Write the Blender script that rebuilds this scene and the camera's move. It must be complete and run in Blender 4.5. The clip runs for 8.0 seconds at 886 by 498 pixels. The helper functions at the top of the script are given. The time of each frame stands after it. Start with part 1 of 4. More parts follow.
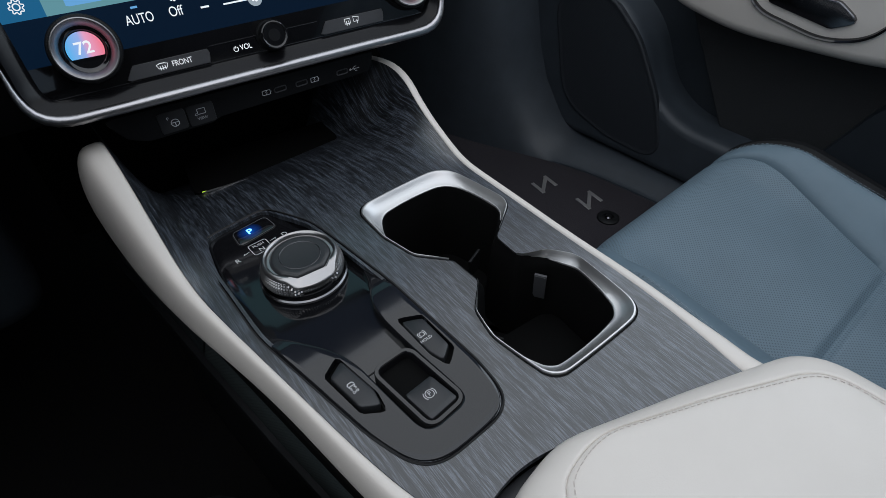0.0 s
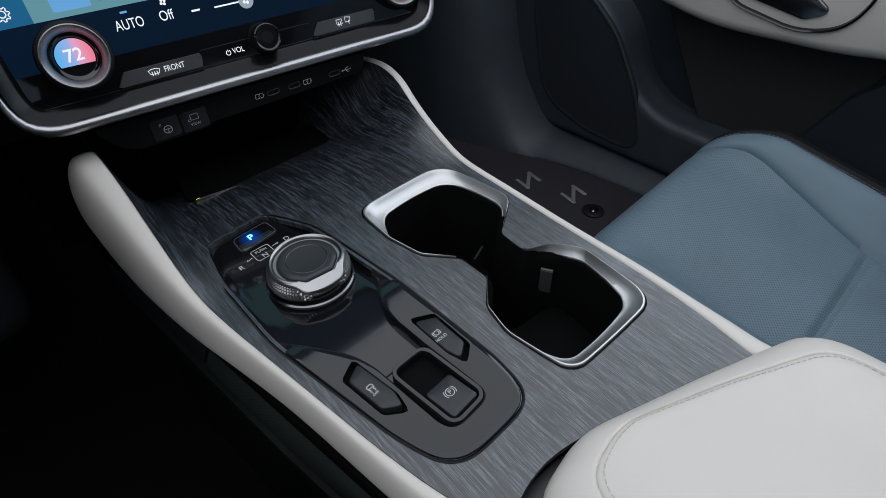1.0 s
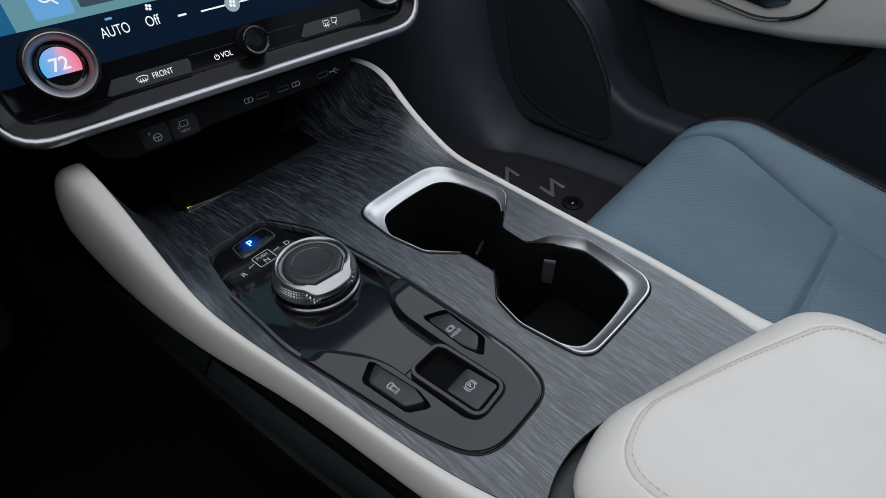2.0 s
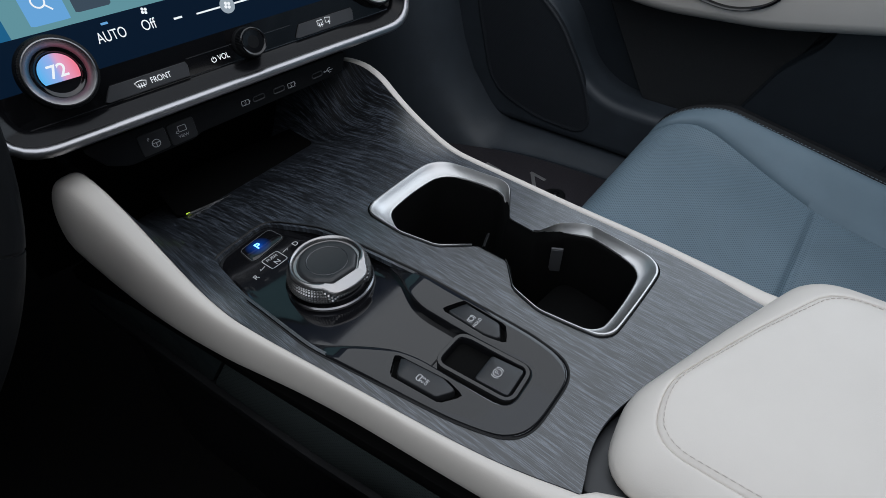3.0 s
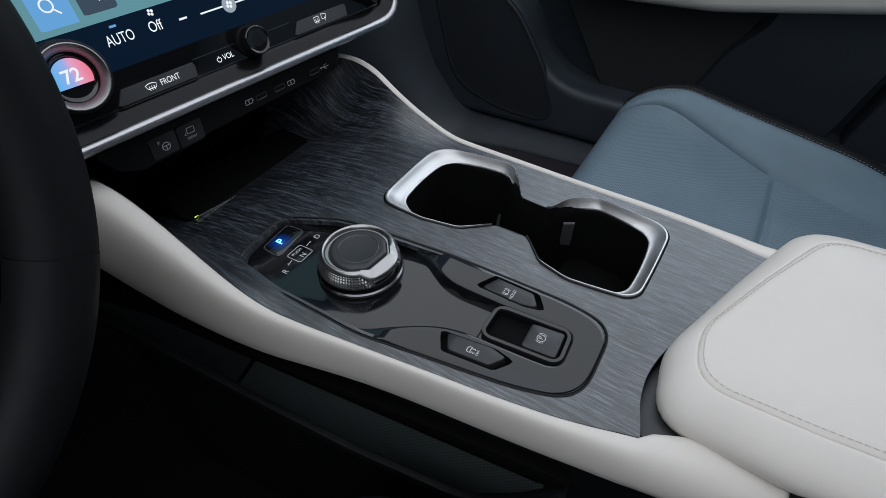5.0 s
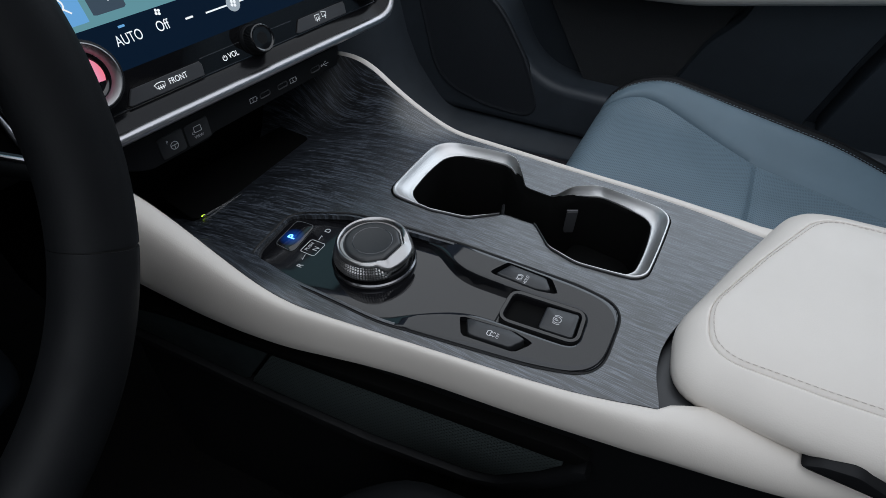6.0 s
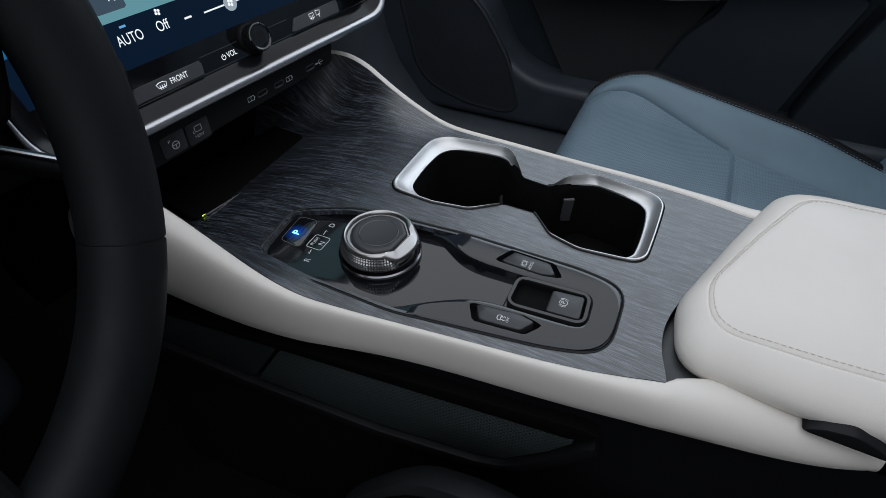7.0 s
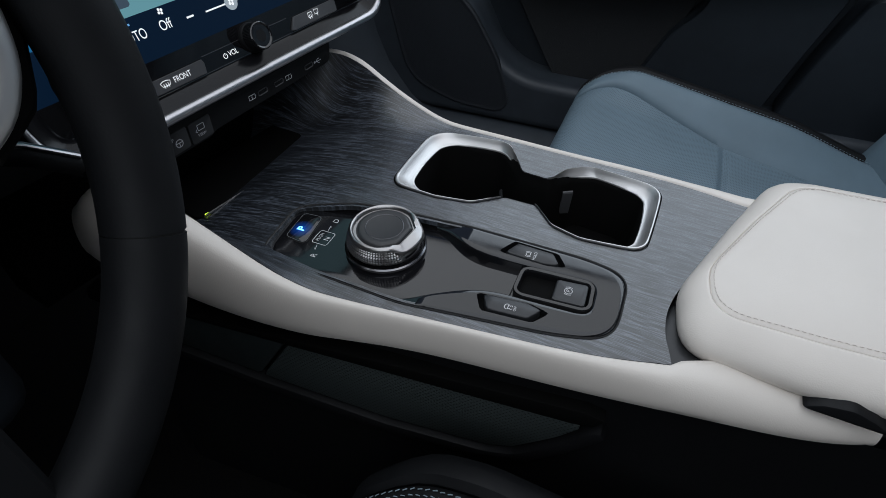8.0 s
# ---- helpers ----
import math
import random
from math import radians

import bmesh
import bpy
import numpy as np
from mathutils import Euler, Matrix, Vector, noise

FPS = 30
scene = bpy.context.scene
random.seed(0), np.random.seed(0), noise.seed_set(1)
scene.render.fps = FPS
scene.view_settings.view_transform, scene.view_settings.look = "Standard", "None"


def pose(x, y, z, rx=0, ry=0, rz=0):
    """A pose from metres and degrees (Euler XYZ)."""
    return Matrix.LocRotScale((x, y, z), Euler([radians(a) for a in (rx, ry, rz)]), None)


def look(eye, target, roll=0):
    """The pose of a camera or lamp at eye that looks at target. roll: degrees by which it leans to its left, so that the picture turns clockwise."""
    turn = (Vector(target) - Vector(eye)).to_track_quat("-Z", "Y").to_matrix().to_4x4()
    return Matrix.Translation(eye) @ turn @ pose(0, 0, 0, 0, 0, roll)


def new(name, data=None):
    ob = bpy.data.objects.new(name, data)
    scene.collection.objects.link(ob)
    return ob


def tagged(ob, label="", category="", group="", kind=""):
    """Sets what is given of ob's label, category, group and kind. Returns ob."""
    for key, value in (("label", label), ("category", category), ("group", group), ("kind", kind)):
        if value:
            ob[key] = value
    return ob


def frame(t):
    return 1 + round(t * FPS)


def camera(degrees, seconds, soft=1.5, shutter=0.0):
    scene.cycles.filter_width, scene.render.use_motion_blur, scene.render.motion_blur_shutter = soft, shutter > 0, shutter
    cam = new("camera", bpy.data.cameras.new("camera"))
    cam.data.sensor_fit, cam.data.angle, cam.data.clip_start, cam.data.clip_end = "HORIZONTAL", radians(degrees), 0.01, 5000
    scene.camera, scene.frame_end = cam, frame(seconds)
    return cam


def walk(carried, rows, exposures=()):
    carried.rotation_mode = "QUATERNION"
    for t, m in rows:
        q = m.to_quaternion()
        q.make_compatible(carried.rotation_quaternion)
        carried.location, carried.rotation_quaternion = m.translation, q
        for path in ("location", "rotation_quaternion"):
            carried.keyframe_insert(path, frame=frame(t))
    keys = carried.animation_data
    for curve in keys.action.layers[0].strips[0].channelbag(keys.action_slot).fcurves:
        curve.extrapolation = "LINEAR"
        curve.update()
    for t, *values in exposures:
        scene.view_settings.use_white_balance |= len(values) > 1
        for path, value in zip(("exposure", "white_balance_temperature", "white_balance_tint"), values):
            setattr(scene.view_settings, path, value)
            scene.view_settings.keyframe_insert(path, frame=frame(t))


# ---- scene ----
cam = camera(77.0, 8.0, soft=0.8)
# the first eye's place, the turn of the path in the car, and the path's length in metres
EYE_X, EYE_Y, EYE_Z, TILT, LEAN, TURN = -0.1043, -0.2688, 0.7617, -42.269, 0.854, -41.337
METRES = 0.192
ROWS = [
    (0.0, 0.0, 0.0, 0.0, -0.0, 0.0, -0.0),
    (0.5, -0.0442, 0.0, 0.0002, -1.05, -0.06, 0.98),
    (1.0, -0.1081, 0.0013, -0.0014, -2.43, -0.11, 2.24),
    (1.5, -0.1646, 0.0003, -0.0022, -3.99, -0.22, 3.66),
    (3.0, -0.3825, -0.0071, -0.0105, -8.58, -0.74, 7.79),
    (3.5, -0.4493, -0.0122, -0.0149, -10.16, -0.98, 9.15),
    (4.0, -0.525, -0.0169, -0.0188, -11.51, -1.23, 10.25),
    (4.5, -0.5975, -0.0238, -0.0219, -12.77, -1.5, 11.23),
    (5.0, -0.6673, -0.0302, -0.0273, -13.85, -1.69, 12.07),
    (6.5, -0.8612, -0.0545, -0.0402, -17.39, -2.51, 14.72),
    (7.0, -0.9136, -0.0617, -0.0476, -18.5, -2.71, 15.57),
    (7.5, -0.9614, -0.0673, -0.0534, -19.24, -2.84, 16.09),
    (8.0, -0.994, -0.0717, -0.0568, -19.98, -3.01, 16.59),
]
walk(cam, [(t, pose(EYE_X, EYE_Y, EYE_Z, TILT, LEAN, TURN) @ pose(METRES * x, METRES * y, METRES * z, 90 + pitch, roll, yaw)) for t, x, y, z, yaw, pitch, roll in ROWS])

# ---------------------------------------------------------------- world and light
world = bpy.data.worlds.new("studio_daylight")
scene.world = world
world.use_nodes = True
wn = world.node_tree.nodes
sky = wn.new("ShaderNodeTexSky")
sky.sky_type, sky.sun_disc, sky.sun_elevation, sky.sun_rotation = "NISHITA", False, radians(55), radians(200)
wn["Background"].inputs[1].default_value = 0.05
world.node_tree.links.new(sky.outputs[0], wn["Background"].inputs[0])


def area_lamp(name, eye, target, sx, sy, watts, colour=(1, 1, 1)):
    data = bpy.data.lights.new(name, "AREA")
    data.shape, data.size, data.size_y, data.energy, data.color = "RECTANGLE", sx, sy, watts, colour
    ob = new(name, data)
    ob.matrix_world = look(eye, target)
    return tagged(ob, kind="structure")


area_lamp("roof_glass_light", (0.0, -0.08, 1.31), (0.0, -0.08, 0.3), 1.74, 1.26, 9.4, (0.885, 0.935, 1.0))
area_lamp("windscreen_light", (0.15, 0.92, 1.10), (0.1, -0.2, 0.6), 1.2, 0.36, 1.1, (0.80, 0.90, 1.0))
area_lamp("passenger_window_light", (0.88, -0.25, 1.04), (0.0, -0.25, 0.6), 1.0, 0.40, 3.0, (0.80, 0.90, 1.0))
area_lamp("driver_window_light", (-0.84, -0.30, 1.04), (0.0, -0.25, 0.5), 0.9, 0.40, 1.5, (0.92, 0.97, 1.0))
scene.view_settings.exposure = 0.0

# ---------------------------------------------------------------- materials


def shader(name, colour, rough=0.5, metal=0.0, coat=0.0, spec=0.5):
    m = bpy.data.materials.new(name)
    m.use_nodes = True
    b = m.node_tree.nodes["Principled BSDF"]
    b.inputs["Base Color"].default_value = (*colour, 1)
    b.inputs["Roughness"].default_value = rough
    b.inputs["Metallic"].default_value = metal
    b.inputs["Coat Weight"].default_value = coat
    b.inputs["Coat Roughness"].default_value = 0.03
    b.inputs["Specular IOR Level"].default_value = spec
    return m


def coords(m, scale=(1, 1, 1), turn=(0, 0, 0)):
    n, l = m.node_tree.nodes, m.node_tree.links
    c, mp = n.new("ShaderNodeTexCoord"), n.new("ShaderNodeMapping")
    mp.inputs["Scale"].default_value, mp.inputs["Rotation"].default_value = scale, turn
    l.new(c.outputs["Object"], mp.inputs["Vector"])
    return mp.outputs["Vector"]


def noise_tex(m, vector, scale, detail=4.0, rough=0.55, distort=0.0):
    t = m.node_tree.nodes.new("ShaderNodeTexNoise")
    t.inputs["Scale"].default_value, t.inputs["Detail"].default_value = scale, detail
    t.inputs["Roughness"].default_value, t.inputs["Distortion"].default_value = rough, distort
    m.node_tree.links.new(vector, t.inputs["Vector"])
    return t.outputs["Fac"]


def ramp(m, fac, *stops):
    r = m.node_tree.nodes.new("ShaderNodeValToRGB")
    r.color_ramp.elements[0].position, r.color_ramp.elements[1].position = stops[0][0], stops[-1][0]
    r.color_ramp.elements[0].color, r.color_ramp.elements[1].color = (*stops[0][1], 1), (*stops[-1][1], 1)
    for p, c in stops[1:-1]:
        r.color_ramp.elements.new(p).color = (*c, 1)
    m.node_tree.links.new(fac, r.inputs["Fac"])
    return r.outputs["Color"]


def plug(m, socket, name):
    m.node_tree.links.new(socket, m.node_tree.nodes["Principled BSDF"].inputs[name])


def bump(m, height, strength, distance):
    b = m.node_tree.nodes.new("ShaderNodeBump")
    b.inputs["Strength"].default_value, b.inputs["Distance"].default_value = strength, distance
    m.node_tree.links.new(height, b.inputs["Height"])
    plug(m, b.outputs["Normal"], "Normal")


def grey(a, b=None):
    b = a if b is None else b
    return ((a,) * 3, (b,) * 3)


def brushed_wood():
    """Open-pored wood: short dark pores and pale fibres along the car, on a slow wave."""
    m = shader("brushed_dark_wood", (0.03, 0.033, 0.037), 0.32, 0.0, 0.62, 0.85)
    m.node_tree.nodes["Principled BSDF"].inputs["Coat Roughness"].default_value = 0.26
    n, l = m.node_tree.nodes, m.node_tree.links
    v = coords(m, (1, 1, 1), (0, 0, radians(4)))
    wave = n.new("ShaderNodeTexNoise")
    wave.inputs["Scale"].default_value, wave.inputs["Detail"].default_value = 22.0, 2.0
    l.new(v, wave.inputs["Vector"])
    shift = n.new("ShaderNodeVectorMath")
    shift.operation = "MULTIPLY_ADD"
    shift.inputs[1].default_value = (0.0012, 0.0, 0.0)
    l.new(wave.outputs["Color"], shift.inputs[0])
    l.new(v, shift.inputs[2])

    def grain(across, along, scale, detail):
        mp = n.new("ShaderNodeMapping")
        mp.inputs["Scale"].default_value = (across, along, 0.02)
        l.new(shift.outputs[0], mp.inputs["Vector"])
        return noise_tex(m, mp.outputs["Vector"], scale, detail, 0.6, 0.0)

    def maths(op, p, q):
        k = n.new("ShaderNodeMath")
        k.operation, k.use_clamp = op, True
        for i, w in enumerate((p, q)):
            if isinstance(w, float):
                k.inputs[i].default_value = w
            else:
                l.new(w, k.inputs[i])
        return k.outputs[0]

    fine, broad = grain(1, 0.034, 1900, 4), grain(1, 0.025, 420, 3)
    mix = maths("ADD", maths("MULTIPLY", fine, 0.68), maths("MULTIPLY", broad, 0.32))
    plug(m, ramp(m, mix, (0.39, (0.001, 0.0013, 0.0018)), (0.5, (0.013, 0.0155, 0.020)), (0.60, (0.088, 0.102, 0.124))), "Base Color")
    plug(m, ramp(m, mix, (0.34, (0.48,) * 3), (0.66, (0.24,) * 3)), "Roughness")
    bump(m, mix, 0.8, 0.0004)
    return m


def leather(name, colour, rough=0.48, scale=900, strength=0.16, patch=0.06):
    m = shader(name, colour, rough, 0.0, 0.0, 0.4)
    v = coords(m)
    n, l = m.node_tree.nodes, m.node_tree.links
    vo = n.new("ShaderNodeTexVoronoi")
    vo.inputs["Scale"].default_value = scale
    l.new(v, vo.inputs["Vector"])
    lo = tuple(c * (1 - patch) for c in colour)
    plug(m, ramp(m, noise_tex(m, v, 14, 5), (0.35, lo), (0.65, colour)), "Base Color")
    plug(m, ramp(m, noise_tex(m, v, 60, 4), (0.3, (rough - 0.06,) * 3), (0.7, (rough + 0.08,) * 3)), "Roughness")
    bump(m, vo.outputs["Distance"], strength, 0.0004)
    return m


def perforated(name, colour, rough, pitch, hole=0.32, deep=0.5):
    """Leather with rows of punched holes, staggered."""
    m = shader(name, colour, rough, 0.0, 0.0, 0.4)
    n, l = m.node_tree.nodes, m.node_tree.links
    v = coords(m, (1 / pitch, 1 / pitch, 1 / pitch), (0, 0, radians(45)))
    vo = n.new("ShaderNodeTexVoronoi")
    vo.inputs["Scale"].default_value, vo.inputs["Randomness"].default_value = 1.0, 0.0
    vo.voronoi_dimensions = "2D"
    l.new(v, vo.inputs["Vector"])
    dark = tuple(c * deep for c in colour)
    holes = ramp(m, vo.outputs["Distance"], (hole - 0.08, dark), (hole + 0.02, colour))
    tone = n.new("ShaderNodeMix")
    tone.data_type, tone.blend_type = "RGBA", "MULTIPLY"
    tone.inputs[0].default_value = 1.0
    l.new(holes, tone.inputs[6])
    l.new(ramp(m, noise_tex(m, coords(m), 12, 5), (0.3, (0.85,) * 3), (0.7, (1.0,) * 3)), tone.inputs[7])
    plug(m, tone.outputs[2], "Base Color")
    bump(m, ramp(m, vo.outputs["Distance"], (hole - 0.1, (0, 0, 0)), (hole + 0.05, (1, 1, 1))), 0.4, 0.0005)
    return m


def plastic(name, colour, rough=0.5, scale=1400, strength=0.12):
    m = shader(name, colour, rough)
    v = coords(m)
    lo = tuple(c * 0.8 for c in colour)
    plug(m, ramp(m, noise_tex(m, v, 25, 4), (0.3, lo), (0.7, colour)), "Base Color")
    bump(m, noise_tex(m, v, scale, 2), strength, 0.0003)
    return m


def metal(name, colour, rough, scale=5000):
    m = shader(name, colour, rough, 1.0)
    v = coords(m)
    plug(m, ramp(m, noise_tex(m, v, scale, 3), (0.3, (rough * 0.94,) * 3), (0.7, (rough * 1.06,) * 3)), "Roughness")
    return m


def gloss(name, colour, rough=0.06):
    m = shader(name, colour, rough, 0.0, 0.3)
    v = coords(m)
    plug(m, ramp(m, noise_tex(m, v, 40, 5), (0.35, (rough,) * 3), (0.75, (rough + 0.05,) * 3)), "Roughness")
    return m


def cloth(name, colour, scale=1500):
    m = shader(name, colour, 0.95, 0, 0, 0.2)
    v = coords(m)
    lo = tuple(c * 0.5 for c in colour)
    plug(m, ramp(m, noise_tex(m, v, scale, 3), (0.35, lo), (0.65, colour)), "Base Color")
    bump(m, noise_tex(m, v, scale * 0.7, 3), 0.6, 0.002)
    return m


def glow(name, colour, strength):
    m = shader(name, (0.002, 0.002, 0.002), 0.3, 0, 0, 0.06)
    b = m.node_tree.nodes["Principled BSDF"]
    b.inputs["Emission Color"].default_value = (*colour, 1)
    b.inputs["Emission Strength"].default_value = strength
    return m


WOOD = brushed_wood()
WHITE = leather("pale_grey_leather", (0.675, 0.628, 0.575), 0.46, 1100, 0.10, 0.04)
WHITE_STITCH = shader("grey_thread", (0.57, 0.51, 0.47), 0.7)
PALE_STITCH = shader("pale_blue_thread", (0.21, 0.27, 0.31), 0.7)
BLUE = leather("slate_blue_leather", (0.122, 0.177, 0.216), 0.5, 700, 0.15, 0.08)
BLUE_PERF = perforated("perforated_slate_blue_leather", (0.140, 0.200, 0.243), 0.52, 0.0028, 0.27)
BLACK_LEATHER = leather("black_leather", (0.006, 0.0066, 0.0076), 0.56, 900, 0.08)
BLACK_LEATHER.node_tree.nodes["Principled BSDF"].inputs["Specular IOR Level"].default_value = 0.2
PANEL_PERF = perforated("perforated_black_vinyl", (0.042, 0.053, 0.053), 0.5, 0.0030, 0.27, 0.15)
VINYL = leather("smooth_black_vinyl", (0.020, 0.026, 0.027), 0.5, 900, 0.1)
BLACK = plastic("soft_black_plastic", (0.0080, 0.0085, 0.0095), 0.5)
BLACK.node_tree.nodes["Principled BSDF"].inputs["Specular IOR Level"].default_value = 0.18
DARK = plastic("dark_slate_plastic", (0.042, 0.052, 0.064), 0.5)
# near-black, so that wells, pits and recesses carry their shade in the colour
PIT = shader("deep_matt_black", (0.003, 0.003, 0.003), 0.75, 0, 0, 0.08)
PIANO = gloss("piano_black", (0.006, 0.006, 0.007))
GREY_GLOSS = gloss("gloss_black", (0.009, 0.0095, 0.011), 0.05)
GREY_GLOSS.node_tree.nodes["Principled BSDF"].inputs["Coat Weight"].default_value = 0.15
HOUSING = gloss("gloss_black_housing", (0.006, 0.006, 0.007), 0.16)
HOUSING.node_tree.nodes["Principled BSDF"].inputs["Coat Weight"].default_value = 0.0
HOUSING.node_tree.nodes["Principled BSDF"].inputs["Specular IOR Level"].default_value = 0.2
DOOR = plastic("dark_door_plastic", (0.022, 0.029, 0.037), 0.5)
LINING = cloth("dark_pocket_lining", (0.046, 0.049, 0.052), 900)
BUTTON = plastic("button_black", (0.020, 0.021, 0.023), 0.38, 2000, 0.06)
SILVER = metal("satin_silver", (0.60, 0.595, 0.59), 0.43)
RING = metal("dial_ring_metal", (0.30, 0.295, 0.295), 0.38)
BADGE = metal("dull_badge_metal", (0.55, 0.54, 0.54), 0.5)
EDGE = shader("grey_button_edge", (0.10, 0.105, 0.11), 0.4)
KNURL = metal("knurled_steel", (0.42, 0.41, 0.405), 0.32)
CHROME = metal("polished_chrome", (0.38, 0.37, 0.365), 0.29)
DARK_CHROME = metal("dark_chrome", (0.20, 0.20, 0.21), 0.22)
CARPET = cloth("dark_carpet", (0.005, 0.0047, 0.005))
MAT = cloth("floor_mat_pile", (0.046, 0.042, 0.049), 1100)
LINER = cloth("headliner", (0.20, 0.20, 0.20), 900)
INK = shader("pale_print", (0.55, 0.55, 0.56), 0.5)
# near-black strips that stand for the shade in gaps and seams
GROOVE = shader("shadow_gap_black", (0.004, 0.004, 0.004), 0.8)
SCREEN = glow("screen_navy", (0.0018, 0.0085, 0.023), 1.0)
SCREEN_MAP = glow("screen_map_teal", (0.115, 0.28, 0.33), 1.0)
SCREEN_TILE = glow("screen_tile_blue", (0.13, 0.36, 0.68), 1.0)
SCREEN_INK = glow("screen_white", (0.85, 0.90, 0.95), 1.0)
SCREEN_GREY = glow("screen_grey", (0.30, 0.36, 0.42), 1.0)
LED_BLUE = glow("lamp_blue", (0.10, 0.36, 1.0), 5.0)
GRILLE = perforated("speaker_cloth", (0.026, 0.031, 0.038), 0.6, 0.003, 0.25)
KEY = plastic("dark_grey_key", (0.055, 0.056, 0.060), 0.42, 2000, 0.05)
SATIN = metal("satin_chrome", (0.46, 0.455, 0.465), 0.34)
INK_DIM = shader("grey_print", (0.60, 0.60, 0.61), 0.5)
SCREEN_BLUE = glow("screen_side_blue", (0.012, 0.11, 0.24), 1.0)
SCREEN_SLATE = glow("screen_slate", (0.045, 0.07, 0.10), 1.0)


def spun_metal():
    m = shader("spun_dark_metal", (0.10, 0.10, 0.106), 0.24, 1.0)
    n, l = m.node_tree.nodes, m.node_tree.links
    b = n["Principled BSDF"]
    t = n.new("ShaderNodeTangent")
    t.direction_type, t.axis = "RADIAL", "Z"
    b.inputs["Anisotropic"].default_value = 0.85
    l.new(t.outputs[0], b.inputs["Tangent"])
    return m


def dial_face():
    m = glow("lit_dial_face", (0.1, 0.4, 0.9), 1.0)
    n, l = m.node_tree.nodes, m.node_tree.links
    c, sep, mr = n.new("ShaderNodeTexCoord"), n.new("ShaderNodeSeparateXYZ"), n.new("ShaderNodeMapRange")
    mr.inputs[1].default_value, mr.inputs[2].default_value = -0.011, 0.011
    l.new(c.outputs["Object"], sep.inputs[0])
    l.new(sep.outputs[0], mr.inputs[0])
    col = ramp(m, mr.outputs[0], (0.0, (0.10, 0.45, 0.85)), (0.45, (0.30, 0.42, 0.80)), (0.62, (0.75, 0.35, 0.55)), (1.0, (0.85, 0.20, 0.28)))
    plug(m, col, "Emission Color")
    return m


def lamp_bleed():
    """Light of the lit letter bleeding over the button's dark cover, painted as fading emission."""
    m = gloss("lamp_bleed", (0.006, 0.006, 0.007))
    n, l = m.node_tree.nodes, m.node_tree.links
    c, ln = n.new("ShaderNodeTexCoord"), n.new("ShaderNodeVectorMath")
    ln.operation = "LENGTH"
    l.new(c.outputs["Object"], ln.inputs[0])
    mr = n.new("ShaderNodeMapRange")
    mr.inputs[1].default_value, mr.inputs[2].default_value = 0.001, 0.010
    l.new(ln.outputs["Value"], mr.inputs[0])
    plug(m, ramp(m, mr.outputs[0], (0.0, (0.0, 0.10, 0.60)), (0.4, (0.0, 0.025, 0.16)), (1.0, (0, 0, 0))), "Emission Color")
    n["Principled BSDF"].inputs["Emission Strength"].default_value = 1.0
    return m


BLEED = lamp_bleed()
SPUN = spun_metal()
FACE = dial_face()
LED_GREEN = glow("lamp_yellow_green", (0.55, 0.85, 0.05), 2.0)

# ---------------------------------------------------------------- shaping helpers


def mm(v):
    return v * 0.001


def smoothstep(a, b, v):
    k = min(1.0, max(0.0, (v - a) / (b - a)))
    return k * k * (3 - 2 * k)


def interp(v, *knots):
    """Smooth piecewise curve through (v, value) knots."""
    if v <= knots[0][0]:
        return knots[0][1]
    for (a, p), (b, q) in zip(knots, knots[1:]):
        if v <= b:
            return p + (q - p) * (v - a) / (b - a)
    return knots[-1][1]


def ease(v, *knots):
    d = 9.0
    return sum(interp(v + d * k, *knots) for k in (-2, -1, 0, 1, 2)) / 5


def soften(v, d, *knots):
    return sum(interp(v + d * k / 4, *knots) for k in range(-4, 5)) / 9


def smoothed(outline, reach):
    """A closed outline with its corners eased over its neighbours."""
    n, w = len(outline), 2 * reach + 1
    return [sum((outline[(i + k) % n] for k in range(-reach, reach + 1)), Vector((0, 0))) / w for i in range(n)]


def path_of(points, count):
    """An open path of evenly spaced points, eased at its corners."""
    pts = [Vector(p) for p in points]
    acc = [0.0]
    for p, q in zip(pts, pts[1:]):
        acc.append(acc[-1] + (q - p).length)
    even = []
    for i in range(count):
        want, j = acc[-1] * i / (count - 1), 0
        while j < len(pts) - 2 and acc[j + 1] < want:
            j += 1
        even.append(pts[j].lerp(pts[j + 1], (want - acc[j]) / max(1e-9, acc[j + 1] - acc[j])))
    out = []
    for i in range(count):
        r = min(3, i, count - 1 - i)
        out.append(sum((even[i + k] for k in range(-r, r + 1)), Vector((0, 0))) / (2 * r + 1))
    return out


def rounded(corners, seg=7):
    """Closed outline in the plane with corners (x, y, radius), millimetres."""
    out = []
    n = len(corners)
    for i in range(n):
        p, a, b = (Vector(corners[k % n][:2]) for k in (i, i - 1, i + 1))
        r = corners[i][2]
        da, db = (a - p), (b - p)
        ang = da.angle(db)
        cut = min(r / math.tan(ang / 2), 0.48 * da.length, 0.48 * db.length)
        s, e = p + da.normalized() * cut, p + db.normalized() * cut
        for k in range(seg + 1):
            t = k / seg
            out.append(s * (1 - t) ** 2 + p * 2 * t * (1 - t) + e * t * t)
    return out


def resample(outline, count):
    pts = [Vector(p) for p in outline]
    pts.append(pts[0])
    acc = [0.0]
    for a, b in zip(pts, pts[1:]):
        acc.append(acc[-1] + (b - a).length)
    out, j = [], 0
    for i in range(count):
        want = acc[-1] * i / count
        while acc[j + 1] < want:
            j += 1
        k = (want - acc[j]) / max(1e-9, acc[j + 1] - acc[j])
        out.append(pts[j].lerp(pts[j + 1], k))
    return out


